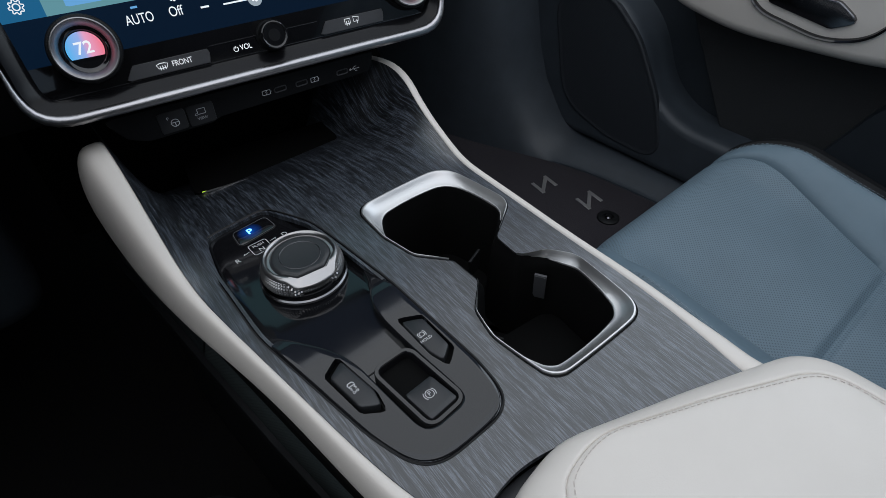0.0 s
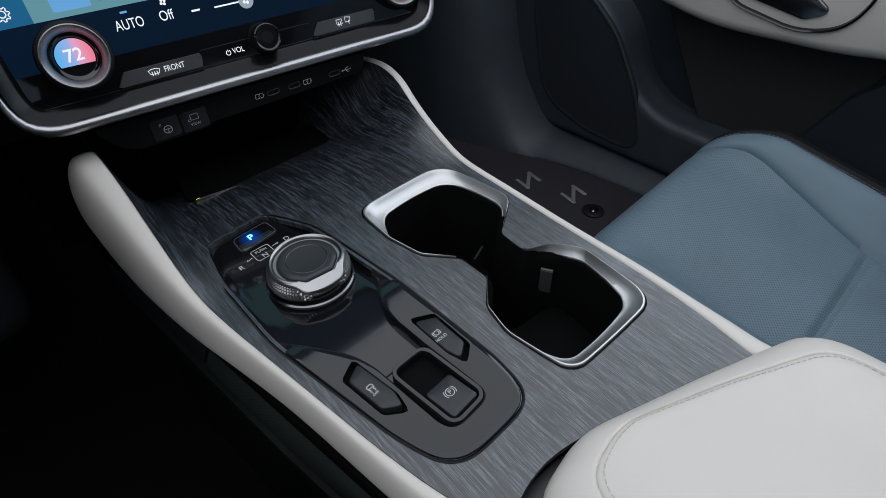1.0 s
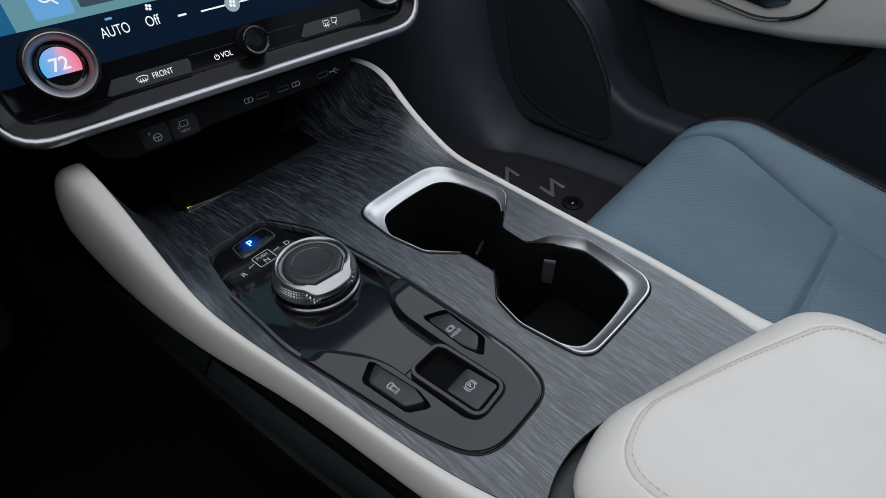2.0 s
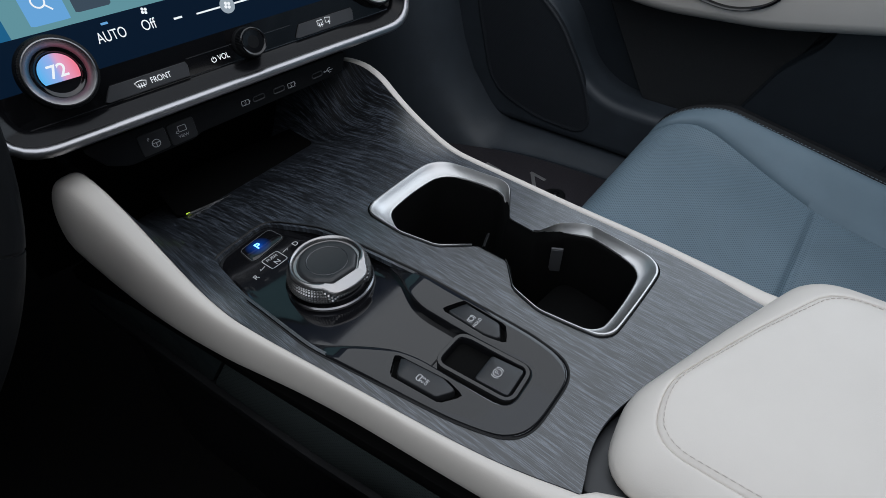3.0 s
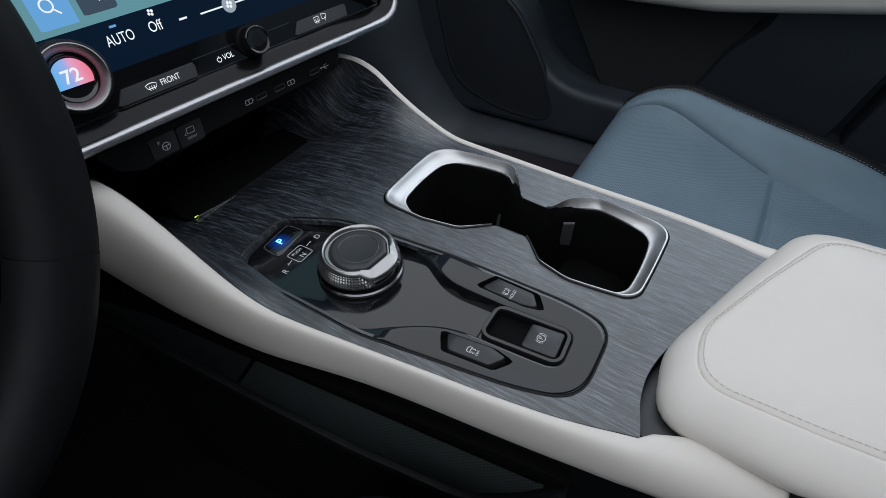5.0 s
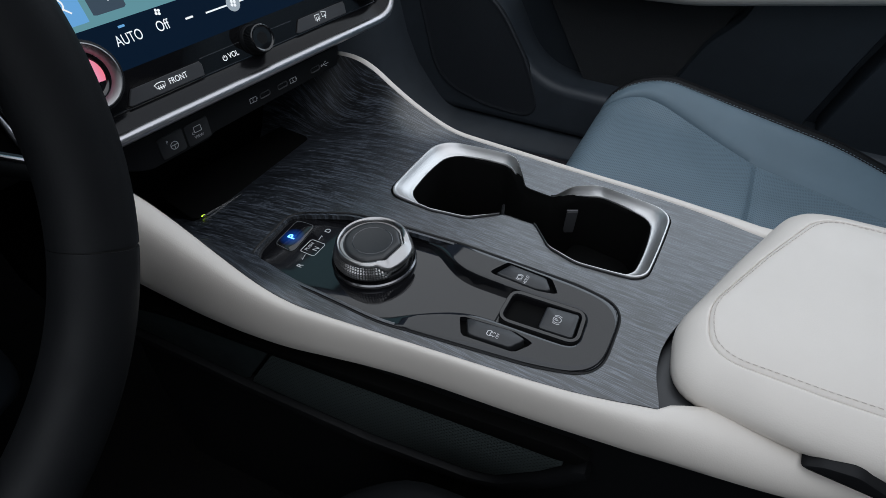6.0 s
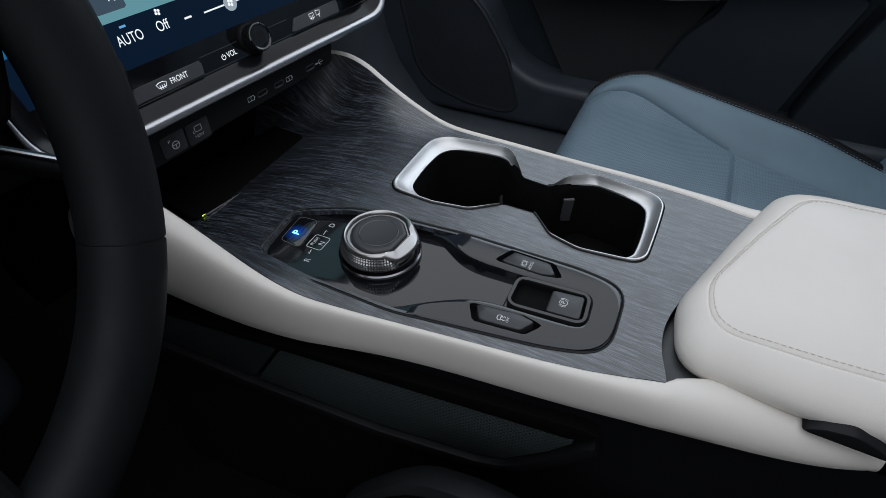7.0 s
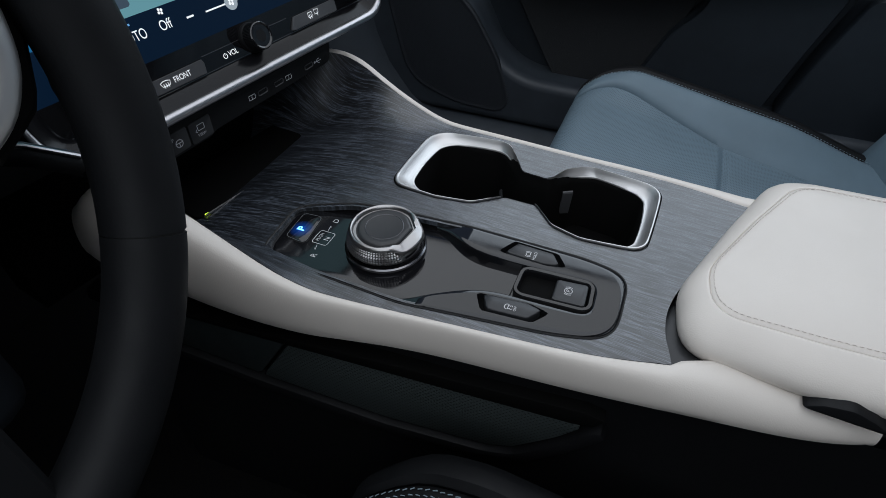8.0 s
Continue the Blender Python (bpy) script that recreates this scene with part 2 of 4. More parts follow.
def inset(outline, d):
    """The outline moved inwards by d (the outline may run either way round)."""
    n = len(outline)
    turn = sum(outline[i - 1].x * outline[i].y - outline[i].x * outline[i - 1].y for i in range(n))
    side = 1 if turn > 0 else -1
    out = []
    for i in range(n):
        t = outline[(i + 1) % n] - outline[i - 1]
        nrm = Vector((-t.y, t.x)).normalized() * side
        out.append(outline[i] + nrm * d)
    return out


def mesh_from(bm, name, material, smooth=40):
    bmesh.ops.remove_doubles(bm, verts=bm.verts, dist=1e-6)
    bmesh.ops.recalc_face_normals(bm, faces=bm.faces)
    me = bpy.data.meshes.new(name)
    bm.to_mesh(me)
    bm.free()
    me.materials.append(material)
    if smooth:
        me.polygons.foreach_set("use_smooth", [True] * len(me.polygons))
        me.set_sharp_from_angle(angle=radians(smooth))
    return me


def part(name, bm, material, parent, label="", smooth=40):
    """One mesh object under a thing or under a part."""
    me = bm if isinstance(bm, bpy.types.Mesh) else mesh_from(bm, name, material, smooth)
    ob = new(name, me)
    ob.parent = parent
    return tagged(ob, label)


def thing(name, label, category, m=None, kind="", group=""):
    ob = new(name)
    ob.empty_display_size = 0.02
    if m is not None:
        ob.matrix_world = m
    return tagged(ob, label, category, group, kind)


def loft(rings, cap_low=True, cap_high=True, closed=True):
    """Skin over rings of equal length (metres)."""
    bm = bmesh.new()
    rows = [[bm.verts.new(p) for p in ring] for ring in rings]
    n = len(rows[0])
    for a, b in zip(rows, rows[1:]):
        for i in range(n if closed else n - 1):
            j = (i + 1) % n
            bm.faces.new((a[i], a[j], b[j], b[i]))
    if cap_low:
        bm.faces.new(list(reversed(rows[0])))
    if cap_high:
        bm.faces.new(rows[-1])
    return bm


def ring_at(outline, z, d=0.0, fz=None):
    pts = inset(outline, d) if d else outline
    return [(mm(p.x), mm(p.y), mm(z) + (fz(p.x, p.y) if fz else 0)) for p in pts]


def row_plate(outline, z0, z1, fz, rows=70, cols=8):
    """A plate over an outline, built in even rows so that it can follow a curved support."""
    n = len(outline)

    def span(y):
        xs = []
        for i in range(n):
            a, b = outline[i], outline[(i + 1) % n]
            if (a.y - y) * (b.y - y) <= 0 and abs(a.y - b.y) > 1e-9:
                xs.append(a.x + (b.x - a.x) * (y - a.y) / (b.y - a.y))
        return min(xs), max(xs)

    lo, hi = min(p.y for p in outline), max(p.y for p in outline)
    rings = []
    for j in range(rows + 1):
        t = 0.5 - 0.5 * math.cos(math.pi * j / rows)
        y = lo + 0.02 + (hi - lo - 0.04) * t
        a, b = span(y)
        e = min(0.7, (b - a) * 0.2)
        xs = [a, a + 0.3 * e] + [a + e + (b - a - 2 * e) * i / cols for i in range(cols + 1)] + [b - 0.3 * e, b]
        zs = [z1 - 0.7, z1 - 0.25] + [z1] * (cols + 1) + [z1 - 0.25, z1 - 0.7]
        top = [(mm(x), mm(y), mm(z) + fz(x, y)) for x, z in zip(xs, zs)]
        rings.append(top + [(mm(b), mm(y), mm(z0)), (mm(a), mm(y), mm(z0))])
    return loft(rings)


def slab(outline, z0, z1, edge=0.6, fz=None):
    """A plate between two heights (mm) with a rounded upper edge."""
    return loft([ring_at(outline, z0, 0, fz), ring_at(outline, z1 - edge, 0, fz), ring_at(outline, z1 - edge * 0.3, edge * 0.3, fz), ring_at(outline, z1, edge, fz)])


def box(x0, x1, y0, y1, z0, z1, bevel=0.0, seg=2):
    bm = bmesh.new()
    bmesh.ops.create_cube(bm, size=1)
    bmesh.ops.scale(bm, vec=(x1 - x0, y1 - y0, z1 - z0), verts=bm.verts)
    bmesh.ops.translate(bm, vec=((x0 + x1) / 2, (y0 + y1) / 2, (z0 + z1) / 2), verts=bm.verts)
    if bevel:
        bmesh.ops.bevel(bm, geom=bm.edges[:], offset=bevel, segments=seg, affect="EDGES", profile=0.5)
    return bm


def turned(profile, seg=64):
    """A body of revolution about z from (radius, z) in millimetres."""
    rings = [[(mm(r) * math.cos(2 * math.pi * i / seg), mm(r) * math.sin(2 * math.pi * i / seg), mm(z)) for i in range(seg)] for r, z in profile]
    return loft(rings)


def tube(path, radius, seg=10, closed=False, flat=1.0):
    """A round (or flattened) tube along points in metres."""
    pts = [Vector(p) for p in path]
    n = len(pts)
    rings, up = [], Vector((0, 0, 1))
    for i in range(n):
        a = pts[i - 1] if (i or closed) else pts[i]
        b = pts[(i + 1) % n] if (i < n - 1 or closed) else pts[i]
        t = (b - a).normalized()
        side = t.cross(up)
        side = side.normalized() if side.length > 1e-4 else Vector((1, 0, 0))
        nrm = side.cross(t).normalized()
        r = radius(i / max(1, n - 1)) if callable(radius) else radius
        rings.append([pts[i] + side * (r * math.cos(k * 2 * math.pi / seg)) + nrm * (r * flat * math.sin(k * 2 * math.pi / seg)) for k in range(seg)])
    if closed:
        rings.append(rings[0])
    return loft(rings, not closed, not closed)


def stroke(points, width, height=0.15, closed=False):
    """A flat inked line, millimetres in the plane."""
    pts = [Vector(p) for p in points]
    n = len(pts)
    bm = bmesh.new()
    left, right = [], []
    for i in range(n):
        a = pts[i - 1] if (i or closed) else pts[i]
        b = pts[(i + 1) % n] if (i < n - 1 or closed) else pts[i]
        t = (b - a).normalized()
        nrm = Vector((-t.y, t.x)) * width / 2
        left.append(bm.verts.new((mm(pts[i].x + nrm.x), mm(pts[i].y + nrm.y), mm(height))))
        right.append(bm.verts.new((mm(pts[i].x - nrm.x), mm(pts[i].y - nrm.y), mm(height))))
    for i in range(n if closed else n - 1):
        j = (i + 1) % n
        bm.faces.new((left[i], right[i], right[j], left[j]))
    return bm


def strokes(*lines, width=0.5):
    bm = bmesh.new()
    for pts, closed in lines:
        one = stroke(pts, width, 0.0, closed)
        me = bpy.data.meshes.new("line")
        one.to_mesh(me)
        one.free()
        bm.from_mesh(me)
        bpy.data.meshes.remove(me)
    return bm


def arc(cx, cy, r, a0, a1, n=14):
    return [(cx + r * math.cos(radians(a0 + (a1 - a0) * i / n)), cy + r * math.sin(radians(a0 + (a1 - a0) * i / n))) for i in range(n + 1)]


def lettering(text, size, material, parent, m, name="lettering", thick=0.00002, bold=0.0):
    cu = bpy.data.curves.new(name, "FONT")
    cu.body, cu.size, cu.align_x, cu.align_y, cu.extrude, cu.offset = text, size, "CENTER", "CENTER", thick, bold
    tmp = new("tmp_text", cu)
    dg = bpy.context.evaluated_depsgraph_get()
    me = bpy.data.meshes.new_from_object(tmp.evaluated_get(dg))
    bpy.data.objects.remove(tmp)
    bpy.data.curves.remove(cu)
    me.materials.clear()
    me.materials.append(material)
    ob = new(name, me)
    ob.parent = parent
    ob.matrix_local = m
    return ob


def carved(bm, name, material, cutters):
    """The mesh with the cutters' bodies taken out of it."""
    for b in (bm, *cutters):
        bmesh.ops.triangulate(b, faces=[f for f in b.faces if len(f.verts) > 4])
    me = mesh_from(bm, name, material, 0)
    ob = new("carving", me)
    tools = []
    for c in cutters:
        t = new("cutter", mesh_from(c, "cutter", material, 0))
        mod = ob.modifiers.new("cut", "BOOLEAN")
        mod.operation, mod.object, mod.solver = "DIFFERENCE", t, "EXACT"
        tools.append(t)
    dg = bpy.context.evaluated_depsgraph_get()
    dg.update()
    out = bpy.data.meshes.new_from_object(ob.evaluated_get(dg))
    for o in (ob, *tools):
        bpy.data.objects.remove(o)
    out.name = name
    out.polygons.foreach_set("use_smooth", [True] * len(out.polygons))
    out.set_sharp_from_angle(angle=radians(35))
    return out


# console top: height in metres over the car's datum, millimetres in plan
TOP = 0.5


def floor_z(y):
    return -0.00000095 * max(0.0, y) ** 2


def along_x(x, y, z, turn=0.0):
    """Local x runs to the car's rear, y up, z to the driver's side."""
    return Matrix.Translation((x, y, z)) @ Matrix.Rotation(radians(turn), 4, "Z") @ Matrix(((0, 0, -1, 0), (-1, 0, 0, 0), (0, 1, 0, 0), (0, 0, 0, 1)))


def joined(*bms):
    bm = bmesh.new()
    for b in bms:
        me = bpy.data.meshes.new("piece")
        b.to_mesh(me)
        b.free()
        bm.from_mesh(me)
        bpy.data.meshes.remove(me)
    return bm


def stitches(path, length=0.0036, gap=0.0022, radius=0.00045, tilt=0.0):
    """A row of short thread stitches along a path in metres."""
    pts = [Vector(p) for p in path]
    step, out, carry = length + gap, [], 0.0
    for a, b in zip(pts, pts[1:]):
        d = b - a
        run = d.length
        if run < 1e-6:
            continue
        t = d / run
        side = t.cross(Vector((0, 0, 1))).normalized()
        s = carry
        while s < run:
            c = a + t * s
            e = c + t * length + side * tilt
            out.append(tube([c, c.lerp(e, 0.5) + Vector((0, 0, radius * 0.6)), e], radius, 5))
            s += step
        carry = s - run
    return joined(*out)


def rail_z(y):
    return 0.044 * smoothstep(10, 160, y)


def left_edge(y):
    return ease(y, (-210, -30), (-175, -41), (-140, -47), (-75, -54), (0, -62), (40, -64), (140, -60), (170, -59), (195, -57), (230, -57))


def right_edge(y):
    return ease(y, (-245, 137), (-235, 140), (-200, 148), (-160, 153), (-93, 157), (-42, 161), (16, 165), (60, 172), (85, 174), (128, 186), (150, 180), (175, 165), (230, 160))


def surface_z(x, y):
    """Height of the wooden panel over TOP, metres."""
    base, lift = floor_z(y), rail_z(y) - floor_z(y)
    l, r = max(0.0, x - left_edge(y)), max(0.0, right_edge(y) - x)
    return base + lift * (max(0.0, 1 - l / 34) ** 2.2 + max(0.0, 1 - r / 46) ** 2.2)

# ---------------------------------------------------------------- cabin
def build_cabin():
    floor = thing("floor", "dark carpeted cabin floor", "floor", kind="structure")
    part("carpet", box(-0.9, 0.9, -1.2, 1.0, 0.10, 0.135), CARPET, floor)
    fire = thing("wall_front", "dark carpeted toe board under the dashboard", "wall", kind="structure")
    bm = loft([[(x, 0.62, 0.13), (x, 0.86, 0.45), (x, 0.90, 0.45), (x, 0.90, 0.13)] for x in (-0.9, 0.9)])
    part("toe_board", bm, CARPET, fire)
    part("bulkhead", box(-0.9, 0.9, 0.86, 0.92, 0.451, 0.80), BLACK, fire)
    left = thing("wall_left", "dark driver side door lining", "wall", kind="structure")
    part("lining", box(-0.90, -0.86, -1.2, 0.92, 0.13, 0.82), DARK, left)
    rear = thing("wall_rear", "dark rear cabin trim", "wall", kind="structure")
    part("lining", box(-0.9, 0.9, -1.24, -1.201, 0.10, 1.32), DARK, rear)
    roof = thing("ceiling", "grey cloth headliner with a glass roof opening", "ceiling", kind="structure")
    bm = bmesh.new()
    for x0, x1, y0, y1 in ((-0.9, -0.55, -1.2, 0.55), (0.55, 0.9, -1.2, 0.55), (-0.55, 0.55, -1.2, -0.85), (-0.55, 0.55, 0.12, 0.55)):
        b = box(x0, x1, y0, y1, 1.33, 1.36)
        me = bpy.data.meshes.new("slab")
        b.to_mesh(me)
        b.free()
        bm.from_mesh(me)
        bpy.data.meshes.remove(me)
    part("headliner", bm, LINER, roof, smooth=0)


build_cabin()


def build_door():
    d = thing("door_1", "dark slate passenger door with pale leather armrest and speaker", "car door", kind="structure")
    at = along_x(0.79, 0.0, 0.0)

    def lay(ob):
        ob.matrix_local = at
        return ob

    # local x is minus the car's y
    back = [Vector(p) for p in ((-500, 160), (900, 160), (900, 820), (-500, 820))]
    lay(part("panel", slab(back, -100, -42, 1), DOOR, d, "dark slate upper lining"))
    low = resample(rounded([(-500, 165, 20), (-500, 800, 40), (-330, 800, 60), (-290, 455, 160), (-215, 400, 160), (-165, 305, 220), (-105, 268, 160), (0, 266, 120), (900, 258, 10), (900, 165, 10)]), 240)
    lay(part("lower_moulding", loft([ring_at(low, -50), ring_at(low, 14, 0), ring_at(low, 24, 1.5), ring_at(low, 31, 5), ring_at(low, 35, 10), ring_at(low, 37, 17), ring_at(low, 37, 19)]), DARK, d, "dark slate map pocket moulding"))
    grille = resample(rounded([(-400, 430, 60), (-352, 228, 150), (-245, 194, 160), (-120, 188, 40), (-158, 300, 260), (-215, 388, 160), (-285, 445, 80)]), 100)
    g = lay(part("speaker_grille", loft([ring_at(grille, 30, -3), ring_at(grille, 37.2, -3), ring_at(grille, 39.2, -1), ring_at(grille, 39.4, 1), ring_at(grille, 38.2, 4), ring_at(grille, 38.0, 8)]), GRILLE, d, "black perforated speaker grille"))
    rest = resample(rounded([(-200, 474, 60), (-60, 446, 420), (110, 452, 500), (420, 500, 120), (420, 610, 60), (-150, 600, 60)]), 120)
    lay(part("armrest", loft([ring_at(rest, -5, 4), ring_at(rest, 40, 0), ring_at(rest, 56, 2), ring_at(rest, 65, 7), ring_at(rest, 70, 13), ring_at(rest, 72, 19)]), WHITE, d, "pale grey leather door armrest"))
    bezel = resample(rounded([(-72, 545, 30), (-42, 490, 70), (60, 472, 120), (114, 490, 90), (136, 550, 30)]), 130)
    lay(part("switch_bezel", loft([ring_at(bezel, 66, 0), ring_at(bezel, 76, 0), ring_at(bezel, 77, 1.0), ring_at(bezel, 76, 3), ring_at(bezel, 71, 5)]), PIANO, d, "glossy black handle recess"))
    pull = resample(rounded([(-30, 522, 8), (-22, 503, 8), (60, 490, 8), (92, 505, 10), (60, 524, 8)]), 50)
    lay(part("door_pull", slab(pull, 68, 76, 2.5), DARK_CHROME, d, "dark metal door pull"))
    for name, corners, deep, label in (
        ("panel_facet", [(84, 262, 6), (140, 385, 30), (182, 432, 10), (196, 480, 10), (384, 480, 4), (352, 380, 60), (318, 262, 6)], 14, "dark slate door card facet"),
        ("pillar_trim", [(342, 258, 6), (372, 372, 60), (410, 480, 4), (800, 480, 4), (800, 258, 4)], 20, "dark pillar trim behind the door"),
        ("pocket_liner", [(-55, 255, 20), (-190, 480, 30), (190, 480, 10), (100, 255, 6)], -18, "dark map pocket liner"),
    ):
        o = smoothed(resample(rounded(corners), 160), 2)
        lay(part(name, loft([ring_at(o, -50, 0), ring_at(o, deep - 9, 0), ring_at(o, deep - 2, 0.8), ring_at(o, deep, 2.6), ring_at(o, deep, 3.2)]), LINING if name == "pocket_liner" else DOOR, d, label))

    sill = thing("sill_trim", "black plastic door sill trim", "sill trim", kind="structure")
    rings = []
    for j in range(80):
        y = -0.9 + 1.9 * j / 79
        x = soften(y * 1000, 90, (-900, 0.70), (100, 0.695), (270, 0.675), (400, 0.615), (520, 0.575), (700, 0.55), (1000, 0.54))
        h = soften(y * 1000, 30, (-900, 0.163), (330, 0.163), (430, 0.30), (500, 0.78), (1000, 0.79))
        lean = soften(y * 1000, 60, (-900, 0.02), (330, 0.03), (500, 0.09), (1000, 0.12))
        rings.append([(x, y, 0.13), (x + 0.004, y, 0.15), (x + lean * 0.5, y, 0.13 + (h - 0.13) * 0.6), (x + lean, y, h), (0.80, y, h), (0.80, y, 0.13)])
    part("trim", loft(rings), DARK, sill, "", 75)
    return d


door = build_door()


def build_mat():
    m = thing("floor_mat", "dark pile floor mat with metal badge in passenger footwell", "floor mat")
    out = resample(rounded([(215, -200, 30), (700, -200, 30), (700, 180, 60), (660, 330, 60), (620, 560, 40), (215, 560, 40)]), 80)
    part("mat_body", slab(out, 135.5, 147, 3), MAT, m)
    badge = thing("mat_badge", "small satin metal badge on the floor mat", "badge")
    # two plain slanted metal strokes in place of the maker's letters
    for cx, cy in ((0.594, 0.252), (0.617, 0.166)):
        for dx, ang, ln in ((-0.017, 80, 0.036), (0.0, 35, 0.044), (0.017, 80, 0.036)):
            ob = part("bar", box(-ln / 2, ln / 2, -0.0035, 0.0035, 0, 0.0015, 0.0005, 1), BADGE, badge)
            ob.matrix_local = pose(cx + dx, cy, 0.1472, 0, 0, ang)
    clip = part("mat_fixing", turned([(19, 0), (19, 3), (16, 5), (9, 5), (8, 2)], 40), BLACK, m, "round black mat fixing")
    clip.location = (0.600, 0.112, 0.1465)
    part("centre", turned([(6, 0), (6, 4), (4, 6)], 24), DARK_CHROME, clip)


build_mat()


# ---------------------------------------------------------------- centre console
console = thing("center_console", "center console with dark brushed wood top and pale leather side rails", "center console")


def build_console():
    rear = lambda s: soften(s, 0.07, (0, -203), (0.08, -197), (0.16, -194), (0.28, -195), (0.45, -206), (0.7, -226), (1, -250))
    nx, ny = 72, 110
    top, low = [], []
    for j in range(ny + 1):
        row = []
        for i in range(nx + 1):
            s = i / nx
            y = rear(s) + (228 - rear(s)) * (j / ny)
            x = left_edge(y) + (right_edge(y) - left_edge(y)) * s
            row.append((x, y))
        top.append(row)
    bm = bmesh.new()
    up = [[bm.verts.new((mm(x), mm(y), TOP + surface_z(x, y))) for x, y in row] for row in top]
    dn = [[bm.verts.new((mm(x), mm(y), TOP + surface_z(x, y) - 0.004)) for x, y in row] for row in top]
    for j in range(ny):
        for i in range(nx):
            bm.faces.new((up[j][i], up[j][i + 1], up[j + 1][i + 1], up[j + 1][i]))
            bm.faces.new((dn[j][i], dn[j + 1][i], dn[j + 1][i + 1], dn[j][i + 1]))
    for j in range(ny):
        bm.faces.new((up[j][0], up[j + 1][0], dn[j + 1][0], dn[j][0]))
        bm.faces.new((up[j][nx], dn[j][nx], dn[j + 1][nx], up[j + 1][nx]))
    for i in range(nx):
        bm.faces.new((up[0][i], dn[0][i], dn[0][i + 1], up[0][i + 1]))
        bm.faces.new((up[ny][i], up[ny][i + 1], dn[ny][i + 1], dn[ny][i]))
    part("wood_panel", carved(bm, "wood_panel", WOOD, [loft([ring_at(CUP_OUT, 480), ring_at(CUP_OUT, 520)]), loft([ring_at(inset(POD, 3), 470), ring_at(inset(POD, 3), 520)])]), WOOD, console, "dark grey brushed open-pore wood panel")

    # pale leather rails: a rounded section swept along the edge
    def rail(side):
        rings = []
        for j in range(90):
            y = -316 + (540 if side < 0 else 546) * j / 89
            if side < 0:
                xi = left_edge(y) 
                xo = ease(y, (-326, -19), (-318, -24), (-294, -31.5), (-274, -37), (-214, -48.5), (-150, -55), (-75, -61), (-16, -69), (25, -75), (78, -83), (110, -86), (150, -87), (190, -86), (212, -82), (226, -72))
            else:
                xi = right_edge(y) if y > -236 else 140
                xo = xi + ease(y, (-322, 14), (-236, 22), (-200, 13), (-100, 10), (60, 10), (130, 12), (238, 20))
            zt = TOP + rail_z(y) - (0.040 * smoothstep(160, 240, y) ** 1.5 if side < 0 else 0)
            if side < 0 and y < -205:
                xi = ease(y, (-326, -14), (-316, -8), (-300, -4), (-260, -8), (-222, -17), (-205, -31), (-190, -36))
                zt = TOP - 0.013 * smoothstep(-205, -320, y)
            h = ease(y, (-326, 13), (-312, 16), (-290, 20), (-240, 26), (-40, 28), (25, 36), (60, 46), (110, 62), (150, 70), (190, 66), (212, 54), (226, 34)) if side < 0 else 26
            w = xo - xi
            sec = [(xi - 0.02 * w, -9.0), (xi, -1.0), (xi + 0.05 * w, 0.3), (xi + 0.18 * w, 1.1), (xi + 0.38 * w, 0.9)]
            for k in range(1, 10):
                a = radians(90 - 10 * k)
                sec.append((xi + (0.38 + 0.62 * math.cos(a) ** 0.9) * w, 0.9 - (1 - math.sin(a)) * h * 0.75))
            sec += [(xo - 0.04 * w, -h * 0.9), (xo - 0.16 * w, -h), (xo - 0.4 * w, -h - 1.0)]
            rings.append([(mm(x), mm(y), zt + mm(z)) for x, z in sec])
        return loft(rings)

    part("side_rail", rail(-1), WHITE, console, "pale grey leather side rail on the driver side")
    part("side_rail", rail(1), WHITE, console, "pale grey leather side rail on the passenger side")

    # lower walls of the console
    def wall(side):
        rings = []
        for j in range(46):
            y = -560 + 800 * j / 45
            if side < 0:
                x = ease(y, (-560, -30), (-322, -24), (-214, -34), (-100, -46), (25, -54), (110, -58), (240, -66))
            else:
                x = ease(y, (-560, 162), (-236, 154), (-100, 160), (60, 176), (128, 190), (240, 200))
            z1 = TOP - (0.026 if y < 40 else 0.026 + 0.0001 * (y - 40))
            if side > 0:
                z1 = TOP + rail_z(y) - 0.022
            rings.append([(mm(x), mm(y), z1), (mm(x - side * 2), mm(y), 0.40), (mm(x + side * 6), mm(y), 0.30), (mm(x + side * 10), mm(y), 0.136), (mm(x - side * 9), mm(y), 0.136), (mm(x - side * 9), mm(y), z1 - 0.03)])
        return loft(rings)

    part("side_wall", wall(-1), BLACK, console)
    part("side_wall", wall(1), DARK, console)


CUP_OUT = rounded([(62, 29, 16), (151, 29, 26), (157, -44, 18), (119, -66, 8), (116, -91, 8), (135, -99, 12), (147, -116, 20), (139, -178, 20), (56, -175, 16), (53, -128, 30), (60, -106, 14), (80, -89, 8), (81, -64, 8), (63, -42, 18), (59, -12, 30)])
CUP_IN = rounded([(76, 17, 24), (147, 18, 28), (151, -42, 20), (117, -65, 8), (114, -91, 8), (134, -104, 14), (143, -121, 20), (132, -167, 22), (64, -167, 18), (57, -132, 24), (64, -104, 12), (84, -90, 6), (85, -61, 6), (66, -38, 16), (64, -8, 20)])
POD = smoothed(resample(rounded([(-38, 82, 14), (15, 87, 12), (31, 40, 60), (36.5, -50, 90), (35, -135, 70), (29.5, -168, 24), (-29.5, -168, 24), (-39, -130, 70), (-51, -35, 90), (-48, 35, 80)]), 220), 2)
CUP_OUT, CUP_IN = ([o[i].lerp(o[(i + 1) % len(o)], k / 4) for i in range(len(o)) for k in range(4)] for o in (CUP_OUT, CUP_IN))
CUP_OUT, CUP_IN = smoothed(CUP_OUT, 5), smoothed(CUP_IN, 9)
build_console()


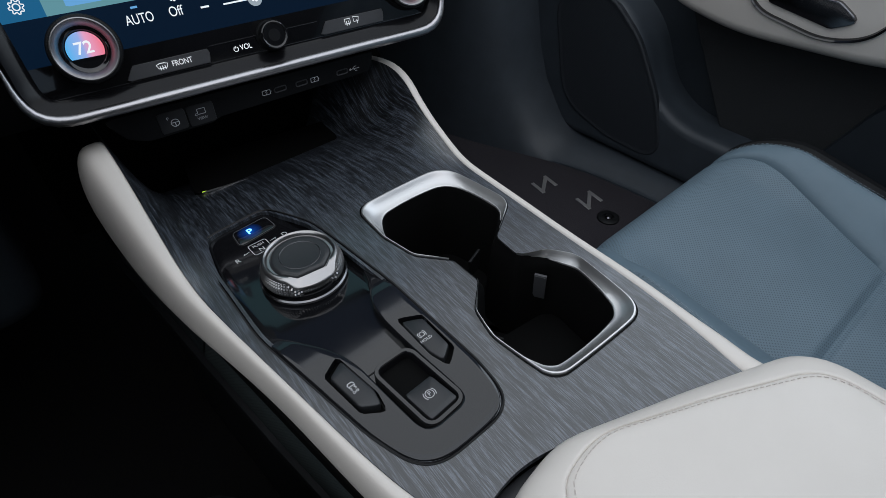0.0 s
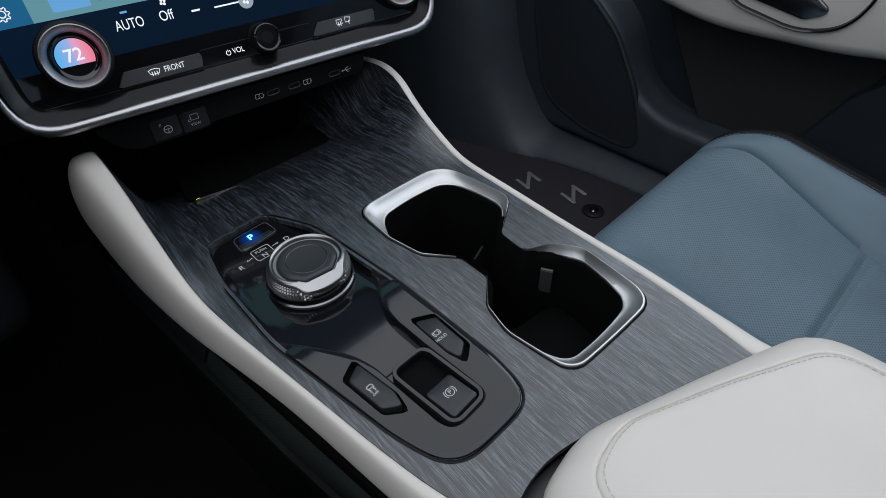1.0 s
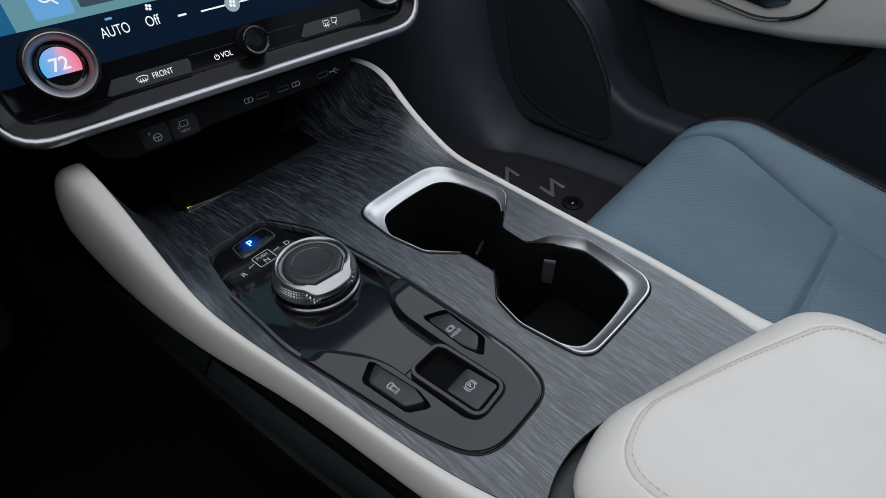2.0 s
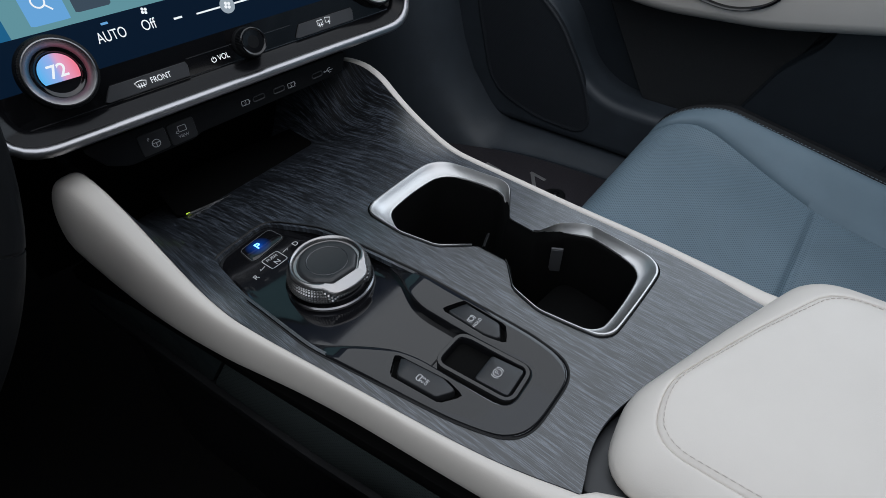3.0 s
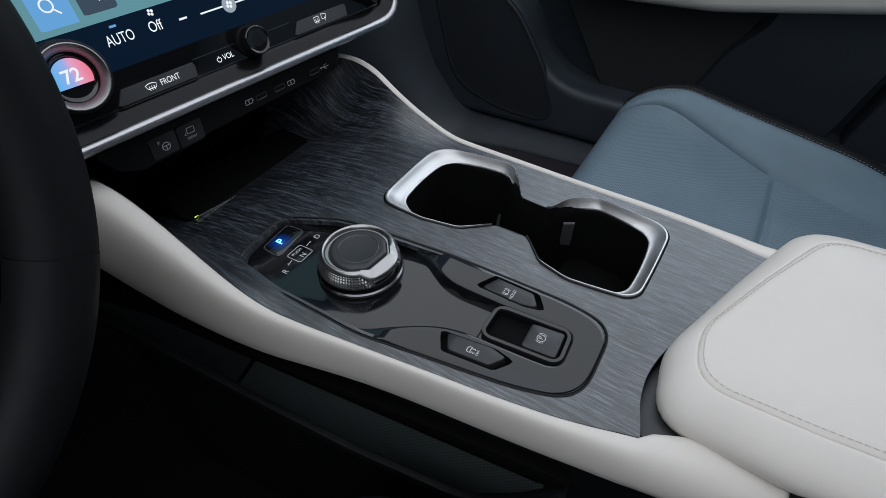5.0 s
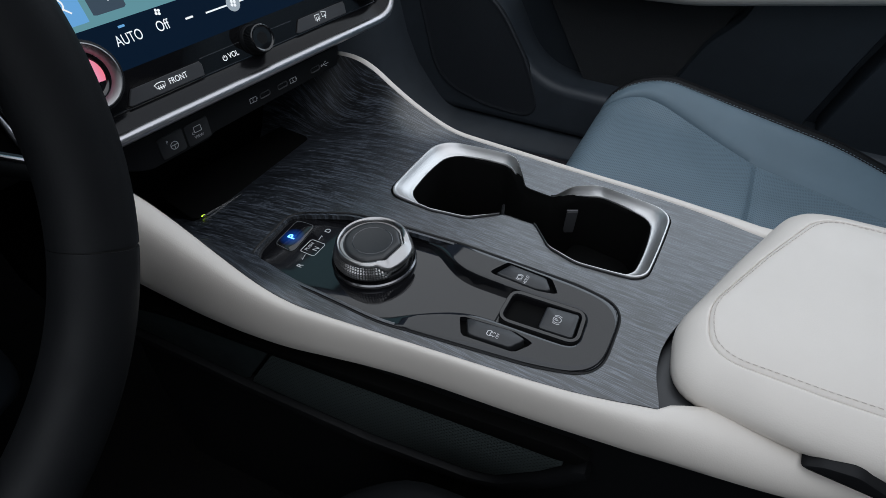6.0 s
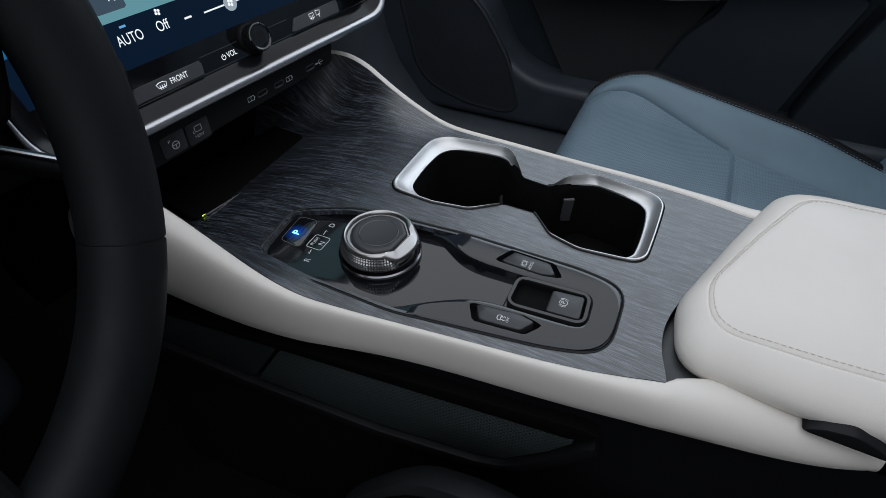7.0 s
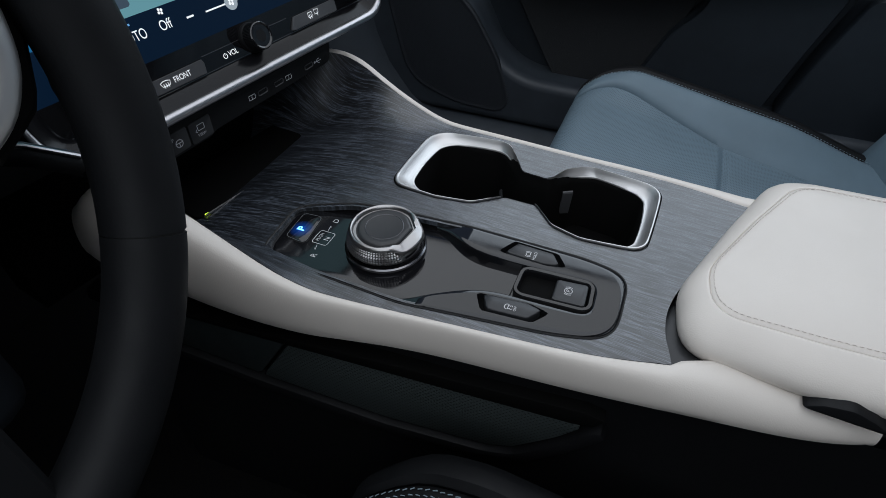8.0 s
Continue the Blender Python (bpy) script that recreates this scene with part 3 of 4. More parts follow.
def build_cups():
    c = thing("cup_holder", "black twin cup holder with satin silver surround set in the wood", "cup holder")
    n = len(CUP_OUT)
    # walls of the well
    rings = [ring_at(CUP_OUT, 500.4, -0.5), ring_at(CUP_OUT, 499.9, 0.1), ring_at(CUP_OUT, 497.6, 0.5), ring_at(CUP_IN, 493.2), ring_at(CUP_IN, 489, 1.0), ring_at(CUP_IN, 440, 4), ring_at(CUP_IN, 425, 7)]
    part("well", loft(rings, False, True), PIT, c, "black moulded twin well")
    # silver surrounds in front of and behind the waist
    for keep, label in ((lambda p: p.y > -62, "satin silver surround of the front cup"), (lambda p: p.y < -88, "satin silver surround of the rear cup")):
        idx = [i for i in range(n) if keep(CUP_OUT[i])]
        start = next(i for i in idx if (i - 1) % n not in idx)
        run = [(start + k) % n for k in range(len(idx))]
        bm_rings = []
        out2, in2 = CUP_OUT, CUP_IN
        for k, i in enumerate(run):
            o, q = out2[i], in2[i]
            ends = min((o - CUP_OUT[run[0]]).length, (o - CUP_OUT[run[-1]]).length)
            q = o.lerp(q, 0.06 + 0.94 * smoothstep(0, 34, ends) ** 0.8)
            d = (q - o)
            at = lambda f, h: (mm(o.x + d.x * f), mm(o.y + d.y * f), h)
            bm_rings.append([at(0.05, 0.4990), at(0.05, 0.5012), at(0.09, 0.5018), at(0.17, 0.5019), at(0.24, 0.5012), at(0.34, 0.4994), at(0.60, 0.4966), at(0.88, 0.4947), at(0.94, 0.4947), at(1.0, 0.4941), at(1.0, 0.4928), at(0.1, 0.4975)])
        part("surround", loft(bm_rings), SILVER, c, label)
    part("cup_floor", slab(resample(rounded([(66, -100, 14), (138, -108, 14), (130, -160, 16), (70, -160, 16)]), 60), 424, 446, 2), PIT, c)
    # spring tabs that steady a cup
    for x, y, z, w, h, ang, mat in ((125, -105, 486, 8.5, 24, -62, KEY), (68, -118, 478, 10, 20, 118, BLACK), (112, -52, 476, 16, 14, 200, BLACK)):
        bm = loft([[(mm(u), mm(-d), mm(v)) for u, v in ((-w / 2, 0), (w / 2, 0), (w / 2, -h), (-w / 2, -h))] for d in (0.0, 1.5)])
        bm2 = tube([(mm(-w / 2), 0, 0), (mm(w / 2), 0, 0)], 0.0012, 8)
        tab = part("spring_tab", joined(bm, bm2), mat, c, "grey spring tab inside the cup well")
        tab.matrix_local = pose(mm(x), mm(y), mm(z), 8, 0, ang)
    return c


build_cups()

def side_trim():
    """Knee panel on the driver's side of the console."""
    at = along_x(-0.0605, 0.0, 0.0, 5.5)

    def lay(ob):
        ob.matrix_local = at
        return ob

    perf = resample(rounded([(-53, 432, 2), (-87, 379, 3), (20, 367, 60), (102, 369, 20), (122, 376, 10), (150, 404, 12), (168, 428, 3)]), 80)
    lay(part("knee_panel", slab(perf, -8, 1.5, 1.0), PANEL_PERF, console, "perforated black vinyl knee panel"))
    plain = resample(rounded([(-230, 418, 6), (-222, 400, 10), (-155, 390, 20), (-90, 379, 3), (-56, 432, 2), (-150, 433, 10)]), 60)
    lay(part("knee_panel", slab(plain, -8, 1.0, 1.0), VINYL, console, "smooth dark vinyl knee panel"))
    lip = resample(rounded([(-240, 398, 6), (-155, 387, 20), (-90, 376, 20), (20, 364, 60), (102, 366, 20), (124, 373, 10), (152, 402, 12), (176, 434, 4), (182, 424, 4), (158, 392, 12), (130, 362, 14), (102, 354, 20), (20, 350, 60), (-90, 362, 20), (-155, 374, 20), (-240, 385, 6)]), 120)
    band = resample(rounded([(-240, 436, 4), (-240, 419, 4), (-150, 433.5, 10), (168, 429, 4), (180, 436, 4), (176, 446, 4)]), 60)
    lay(part("trim_band", slab(band, -10, 3, 1.5), PIT, console, "black band over the knee panel"))
    lay(part("trim_lip", slab(lip, -6, 6, 2.5), BLACK, console, "black lower trim lip"))


side_trim()


def charging_tray():
    tray = thing("charging_tray", "black rubber phone charging tray with a small status lamp", "charging tray")
    out = resample(rounded([(-12, 169, 4), (132, 139, 4), (150, 200, 8), (0, 226, 8)]), 70)
    part("pad", slab(out, 466, 475.0, 0.6), PIT, tray, "black rubber charging pad")
    part("lip", tube([(mm(x), mm(y), TOP + mm(-24.2)) for x, y in ((-6, 164.6), (60, 151.2), (130, 136.8))], 0.0009, 8), RING, tray, "thin metal lip")
    lamp = part("status_lamp", slab(resample(rounded([(-6.0, 167, 0.6), (-2.6, 166.3, 0.6), (-2.4, 165, 0.6), (-5.8, 165.7, 0.6)]), 16), 475, 475.7, 0.2), LED_GREEN, tray, "yellow-green status lamp")


charging_tray()

# ---------------------------------------------------------------- gear selector panel


def pod_z(x, y):
    return floor_z(y)


def deck_z(x, y):
    """The sunken deck of the selector panel, metres over its rear end."""
    return -0.0030 * (y + 100) / 180


def quad(*corners, r=2.0, n=36):
    return resample(rounded([(x, y, r) for x, y in corners]), n)


HOLD_HOLE = quad((18.5, -79), (33, -87), (31.5, -119), (20, -127.5), (17, -114), r=2.2)
TRC_HOLE = quad((-24, -78.5), (-37.5, -86), (-35, -119), (-23.5, -127.5), (-20.5, -114), r=2.2)
PARK_HOLE = quad((-13.0, -102), (9.5, -102), (11.5, -146), (-10.5, -147.5), r=5, n=84)


def build_pod():
    p = thing("gear_selector_panel", "glossy black gear selector panel with rotary dial and switches", "gear selector")
    part("gap", loft([ring_at(inset(POD, -0.9), 499.2, 0, pod_z), ring_at(inset(POD, -0.9), 500.5, 0, pod_z), ring_at(inset(POD, -0.3), 500.5, 0, pod_z), ring_at(inset(POD, 2.0), 499.2, 0, pod_z)], False, False), GROOVE, p, "black shadow gap")
    prism = lambda o, z0, z1: loft([ring_at(o, z0), ring_at(o, z1)])
    wall = [ring_at(POD, 499.5, 0, pod_z), ring_at(POD, 500.5, 0, pod_z), ring_at(POD, 500.7, 0.3, pod_z), ring_at(POD, 500.4, 0.8, pod_z), ring_at(POD, 493.6, 3.0, deck_z), ring_at(POD, 490, 3.6, deck_z)]
    part("border", loft(wall, False, False), HOUSING, p, "piano black sloping border")
    part("base_plate", row_plate(inset(POD, 2.6), 484, 494.6, deck_z), PIANO, p, "piano black sunken deck")
    rise = lambda x, y: -0.0055 * smoothstep(-56, -20, y)
    ring = [q for q in inset(POD, 0.7) if q.y < -24]
    k = next((i for i in range(len(ring)) if (ring[i] - ring[i - 1]).length > 20), 0)
    ring = ring[k:] + ring[:k]
    if ring[0].x < ring[-1].x:
        ring.reverse()
    inner = [(-46, -28), (-43, -40), (-36, -52), (-27, -66), (-21, -78), (-18.0, -92), (-16.6, -146), (-12.5, -150.4), (11, -149.4), (14.2, -146), (12.4, -96), (12.8, -70), (15.5, -58), (22, -46), (28, -36), (30.5, -27)]
    inner = [Vector(q) for q in inner]
    rings = []
    for o, q in zip(path_of(ring, 150), path_of(inner[::-1], 150)):
        wide = (q - o).length
        cuts = [0.0, 0.25 / wide, 0.8 / wide] + [0.8 / wide + (1 - 2.4 / wide) * i / 7 for i in range(1, 7)] + [1 - 1.6 / wide, 1 - 0.8 / wide, 1 - 0.25 / wide, 1.0]
        drops = [0.8, 0.3, 0.0] + [0.0] * 6 + [0.0, 0.2, 0.7, 1.5]
        top = [(p.x, p.y, 1.1 - dz) for p, dz in ((o.lerp(q, c), dz) for c, dz in zip(cuts, drops))]
        rings.append([(mm(x), mm(y), TOP + mm(z) + rise(x, y)) for x, y, z in top] + [(mm(q.x), mm(q.y), TOP - 0.008), (mm(o.x), mm(o.y), TOP - 0.008)])
    bm = loft(rings)
    part("bezel", carved(bm, "bezel", GREY_GLOSS, [prism(HOLD_HOLE, 496, 520), prism(TRC_HOLE, 496, 520)]), GREY_GLOSS, p, "raised satin black bezel")

    # near-black floor plates put the shade of the deep holes into colour
    for hole in (HOLD_HOLE, TRC_HOLE):
        part("switch_pit", slab(inset(hole, 0.15), 495.5, 496.4, 0.05), PIT, p)
    # side switches
    def switch(hole, label, dx):
        mid = sum(hole, Vector((0, 0))) / len(hole)
        o = [mid + Vector(((q.x - mid.x) * 0.84 + dx, (q.y - mid.y) * 0.80)) for q in hole]
        ob = part("switch", loft([ring_at(o, 496), ring_at(o, 501.2), ring_at(o, 501.9, 0.35), ring_at(o, 502.2, 0.9)]), BUTTON, p, label)
        return ob

    hold = switch(HOLD_HOLE, "black brake hold switch with white print", -0.6)
    trc = switch(TRC_HOLE, "black traction control switch with white print", 0.6)
    turn = lambda x, y, z, a=0.0: Matrix.Translation((mm(x), mm(y), TOP + mm(z))) @ Matrix.Rotation(radians(a), 4, "Z")
    lettering("HOLD", 0.0030, INK, hold, turn(22.0, -104.5, 2.25, 0), "print")
    ic = part("icon", strokes((arc(0, 0, 1.6, 0, 360, 20), False), (arc(0, 0, 2.6, 130, 230, 8), False), (arc(0, 0, 2.6, -50, 50, 8), False), width=0.45), INK, hold)
    ic.matrix_local = turn(22.4, -99.8, 2.26)
    lettering("OFF", 0.0024, INK, trc, turn(-29.2, -106.4, 2.25), "print")
    ic = part("icon", strokes(([(-2, 1.6), (-1.2, 2.6), (1.2, 2.6), (2, 1.6), (2, 0.4), (-2, 0.4)], True), ([(-1.8, 0), (-0.8, -0.8), (-1.8, -1.6), (-0.8, -2.4)], False), ([(1.8, 0), (0.8, -0.8), (1.8, -1.6), (0.8, -2.4)], False), width=0.55), INK, trc)
    ic.matrix_local = turn(-29.2, -102.2, 2.26)

    # parking brake
    n = len(PARK_HOLE)
    rings = [[(mm(q.x), mm(q.y), TOP + mm(z)) for q in inset(PARK_HOLE, d)] for d, z in ((-2.9, -8), (-2.9, 0.75), (-2.65, 1.05), (-0.6, 1.05), (-0.25, 0.75), (0.3, -1.5), (0.7, -5.5))]
    # near-black plate for the shade in the finger pit
    part("brake_pit", slab(inset(PARK_HOLE, -1.0), 493.5, 495.4, 0.05), PIT, p, "dark finger pit")
    part("brake_surround", loft(rings, False, False), PIANO, p, "glossy black parking brake surround")
    part("brake_surround_seam", loft([ring_at(inset(PARK_HOLE, -3.0), 494), ring_at(inset(PARK_HOLE, -3.0), 500.2), ring_at(inset(PARK_HOLE, -2.3), 500.2)], False, False), GROOVE, p)
    key = quad((-10.8, -124.5), (8.6, -124), (10.6, -145), (-9.4, -146.2), r=2)
    brake = part("brake_switch", loft([ring_at(key, 495), ring_at(key, 499.2), ring_at(key, 500.3, 0.5), ring_at(key, 500.8, 1.6)]), BUTTON, p, "black parking brake switch with white print")
    lettering("P", 0.0040, INK, brake, turn(0, -133.4, 0.9), "print")
    ic = part("icon", strokes((arc(0, 0, 2.5, 0, 360, 24), False), (arc(0, 0, 3.6, 140, 220, 8), False), (arc(0, 0, 3.6, -40, 40, 8), False), width=0.4), INK, brake)
    ic.matrix_local = turn(0, -133.4, 0.88)
    part("seam", box(mm(-18), mm(12.5), -0.0985, -0.0976, TOP - 0.007, TOP - 0.0052), GROOVE, p)

    # park button and gate letters
    pb = quad((-17.5, 75), (11.0, 77.0), (12.0, 61), (-19.5, 57), r=4)
    part("button_gap", slab(inset(pb, -0.7), 494, 494.75, 0.1, deck_z), GROOVE, p)
    part("button_edge", strokes((inset(pb, 0.2), True), width=0.4), EDGE, p).matrix_local = Matrix.Translation((0, 0, TOP + mm(-4.5) + deck_z(0, 68)))
    park = part("park_button", slab(pb, 494, 495.4, 0.5, deck_z), BLEED, p, "black park button with a lit letter")
    for o in [park]:
        o.data.transform(Matrix.Translation((mm(6.2), mm(-68.2), -0.4952)))
        o.location = (mm(-6.2), mm(68.2), 0.4952)
    lev = lambda y: -5.4 + deck_z(0, y) * 1000
    lettering("P", 0.0085, LED_BLUE, park, Matrix.Translation((0, 0, TOP - 0.4952 + mm(lev(68) + 0.95))), "lit_letter", bold=0.00012)
    for text, x, y, s in (("R", -27.5, 44.0, 0.0062), ("D", 12.0, 48.8, 0.0062), ("PUSH", -8.4, 50.6, 0.0038), ("N", -8.4, 44.6, 0.0058)):
        lettering(text, s, INK, p, turn(x, y, lev(y) + 0.12), "print")
    ic = part("icon", strokes((rounded([(-7, -6, 2), (7, -6, 2), (7, 6.5, 2), (-7, 6.5, 2)], 4), True), ([(-8.5, 0.5), (-13.5, -0.8), (-12, 0.8)], False), ([(8.5, 1.5), (14, 2.4), (12.5, 0.8)], False), width=0.5), INK, p, "white gate diagram")
    ic.matrix_local = turn(-8.4, 47.4, lev(47) + 0.14)
    return p


pod = build_pod()


def build_dial():
    seg = 180
    face = radians(-97)

    def fac(a):
        d = (a - face + math.pi) % (2 * math.pi) - math.pi
        return d

    base = part("rotary_dial", turned([(28.5, -1), (29.5, 0.4), (29.6, 2.2), (28.6, 3.0), (26.6, 2.4), (25, 1.0)], 96), DARK_CHROME, pod, "rotary gear dial on a thin metal ring")
    base.location = (mm(0.5), mm(0.0), TOP + mm(-5.9))
    part("skirt", turned([(25.2, 0.5), (25.6, 5.0), (25.2, 6.4)], 96), PIANO, base, "black skirt")
    # knurled grip: small pyramids round the drum
    rows, cols = 13, 176
    rings = []
    for j in range(rows):
        ring = []
        for i in range(cols):
            a = 2 * math.pi * i / cols
            proud = 0.85 if i % 2 and j % 2 else 0.0
            if j in (0, rows - 1):
                proud = 0
            r = interp(j / (rows - 1), (0, 26.0), (0.15, 27.6), (0.5, 27.2), (1, 25.2)) + proud
            r -= 2.8 * smoothstep(0.80 - 0.28 * (1 - j / (rows - 1)), 0.60 - 0.28 * (1 - j / (rows - 1)), abs(fac(a)))
            ring.append((mm(r * math.cos(a)), mm(r * math.sin(a)), mm(4.6 + 11.2 * j / (rows - 1))))
        rings.append(ring)
    part("grip", loft(rings), KNURL, base, "diamond-knurled metal grip", 12)
    # polished rim with a flat facet to the rear
    rings = []
    prof = []
    for i in range(seg):
        a = 2 * math.pi * i / seg
        d = fac(a)
        f = smoothstep(0.85, 0.42, abs(d))
        ri = min(22.0, 19.3 / max(0.2, math.cos(d)), 20.4 / max(0.2, math.cos(abs(d) - 0.80)))
        ro = 25.6 + 2.0 * smoothstep(0.78, 0.46, abs(d))
        zb = 15.0 - 5.0 * smoothstep(0.80, 0.0, abs(d))
        mixf = lambda p, q: p + (q - p) * f
        pts = [(ro - 0.8, zb - 0.2), (ro, zb + 0.5), (ro, mixf(16.2, 11.8)), (mixf(ro - 0.3, ro - 0.05), mixf(17.2, 13.2)), (mixf(ro - 1.0, ro - 0.5), mixf(18.2, 13.9)), (mixf(ro - 1.9, ro - 1.2), mixf(18.7, 14.3)), (mixf(0.5 * (ri + ro) - 0.2, ri * 0.6 + ro * 0.4), mixf(18.7, 16.2)), (ri + 0.8, mixf(18.2, 17.4)), (ri, mixf(17.2, 16.8)), (ri - 0.6, 12)]
        prof.append([(mm(r * math.cos(a)), mm(r * math.sin(a)), mm(z)) for r, z in pts])
    rings = [[prof[i][k] for i in range(seg)] for k in range(10)]
    part("rim", loft(rings, False, False), CHROME, base, "polished rim with a flat facet")
    rings = []
    for k, (dr, z) in enumerate(((0, 11), (0, 15.6), (0.5, 16.9), (1.6, 17.8), (3.4, 18.1), (5.6, 17.7))):
        ring = []
        for i in range(seg):
            a = 2 * math.pi * i / seg
            d = fac(a)
            rc = min(20.2, 18.4 / max(0.2, math.cos(d)), 19.5 / max(0.2, math.cos(abs(d) - 0.80)))
            rc -= dr
            if k >= 3:
                rc = min(rc, 20.2 - dr)
            if k == 5:
                rc = min(14.2, rc)
            ring.append((mm(rc * math.cos(a)), mm(rc * math.sin(a)), mm(z)))
        rings.append(ring)
    part("cap", loft(rings), BUTTON, base, "soft black push cap")
    part("cap_disc", turned([(13.8, 17.0), (13.8, 17.8), (13.5, 17.9), (13.0, 17.5), (6.0, 16.5), (0.2, 16.1)], 96), SPUN, base, "spun dark metal disc")


build_dial()


# ---------------------------------------------------------------- armrest
ARM = resample(rounded([(-19, -204, 24), (26, -198, 50), (100, -224.5, 120), (178, -255, 34), (186, -575, 40), (-15, -575, 40), (-24, -270, 90)]), 200)
SEAM = resample(rounded([(1, -217, 28), (38, -212, 46), (100, -239, 110), (158, -268, 30), (166, -560, 30), (10, -560, 30), (0, -275, 80)]), 200)


def build_armrest():
    a = thing("armrest", "pale grey leather armrest lid with a stitched seam", "armrest")

    def ring(z, f):
        return [(mm(p.x + (q.x - p.x) * f), mm(p.y + (q.y - p.y) * f), mm(z)) for p, q in zip(ARM, SEAM)]

    side = [ring(z, f) for z, f in ((491, 0.30), (493.5, 0.10), (497, 0.01), (501, -0.02), (505, 0.05), (509, 0.19), (512.6, 0.42), (515.2, 0.68), (516.5, 0.86), (516.9, 0.93), (516.4, 0.985), (515.2, 1.0))]
    part("side_cover", loft(side), WHITE, a, "pale grey leather side cover", 60)
    top = [ring(z, f) for z, f in ((514.8, 0.985), (516.3, 1.0), (517.1, 1.05), (518.2, 1.25), (519.2, 1.6), (519.7, 2.0))]
    part("top_cover", loft(top), WHITE, a, "pale grey leather top cover", 60)
    row = [(mm(p.x + (q.x - p.x) * 1.14), mm(p.y + (q.y - p.y) * 1.14), mm(517.85)) for p, q in zip(ARM, SEAM)]
    keep = [r for r in row if r[1] > -0.45]
    k = next((i for i in range(len(keep)) if (Vector(keep[i]) - Vector(keep[i - 1])).length > 0.02), 0)
    part("stitching", stitches(keep[k:] + keep[:k], 0.0023, 0.0013, 0.00022), WHITE_STITCH, a, "grey thread stitching")
    base = resample(rounded([(-31, -201, 14), (-14, -193.5, 30), (12, -194.5, 30), (60, -209, 60), (140, -235, 8), (176, -575, 20), (-4, -575, 20), (-14, -300, 40), (-22, -225, 20)]), 120)
    part("hinge_base", slab(base, 470, 493, 2), BUTTON, a, "dark plastic hinge base")
    at = along_x(-0.0175, 0.0, 0.0, -1)
    latch = part("latch", slab(resample(rounded([(269, 493.5, 4), (280, 500.5, 12), (294, 503.5, 14), (306, 499, 10), (317, 492, 2)]), 50), -6, 5.5, 2.0), BLACK, a, "black lid release latch")
    latch.matrix_local = Matrix.Translation((-0.002, 0, 0)) @ at


build_armrest()

# ---------------------------------------------------------------- touchscreen
SCREEN_AT = Matrix.Translation((0.0009, 0.1631, 0.589)) @ Matrix.Rotation(radians(-8.5), 4, "Z") @ Matrix.Rotation(radians(70), 4, "X")
display = thing("touchscreen", "wide lit touchscreen in a chrome-edged black housing with dials", "touchscreen", SCREEN_AT)


def flat(x0, x1, y0, y1, z=0.1):
    return box(mm(x0), mm(x1), mm(y0), mm(y1), mm(z - 0.08), mm(z))


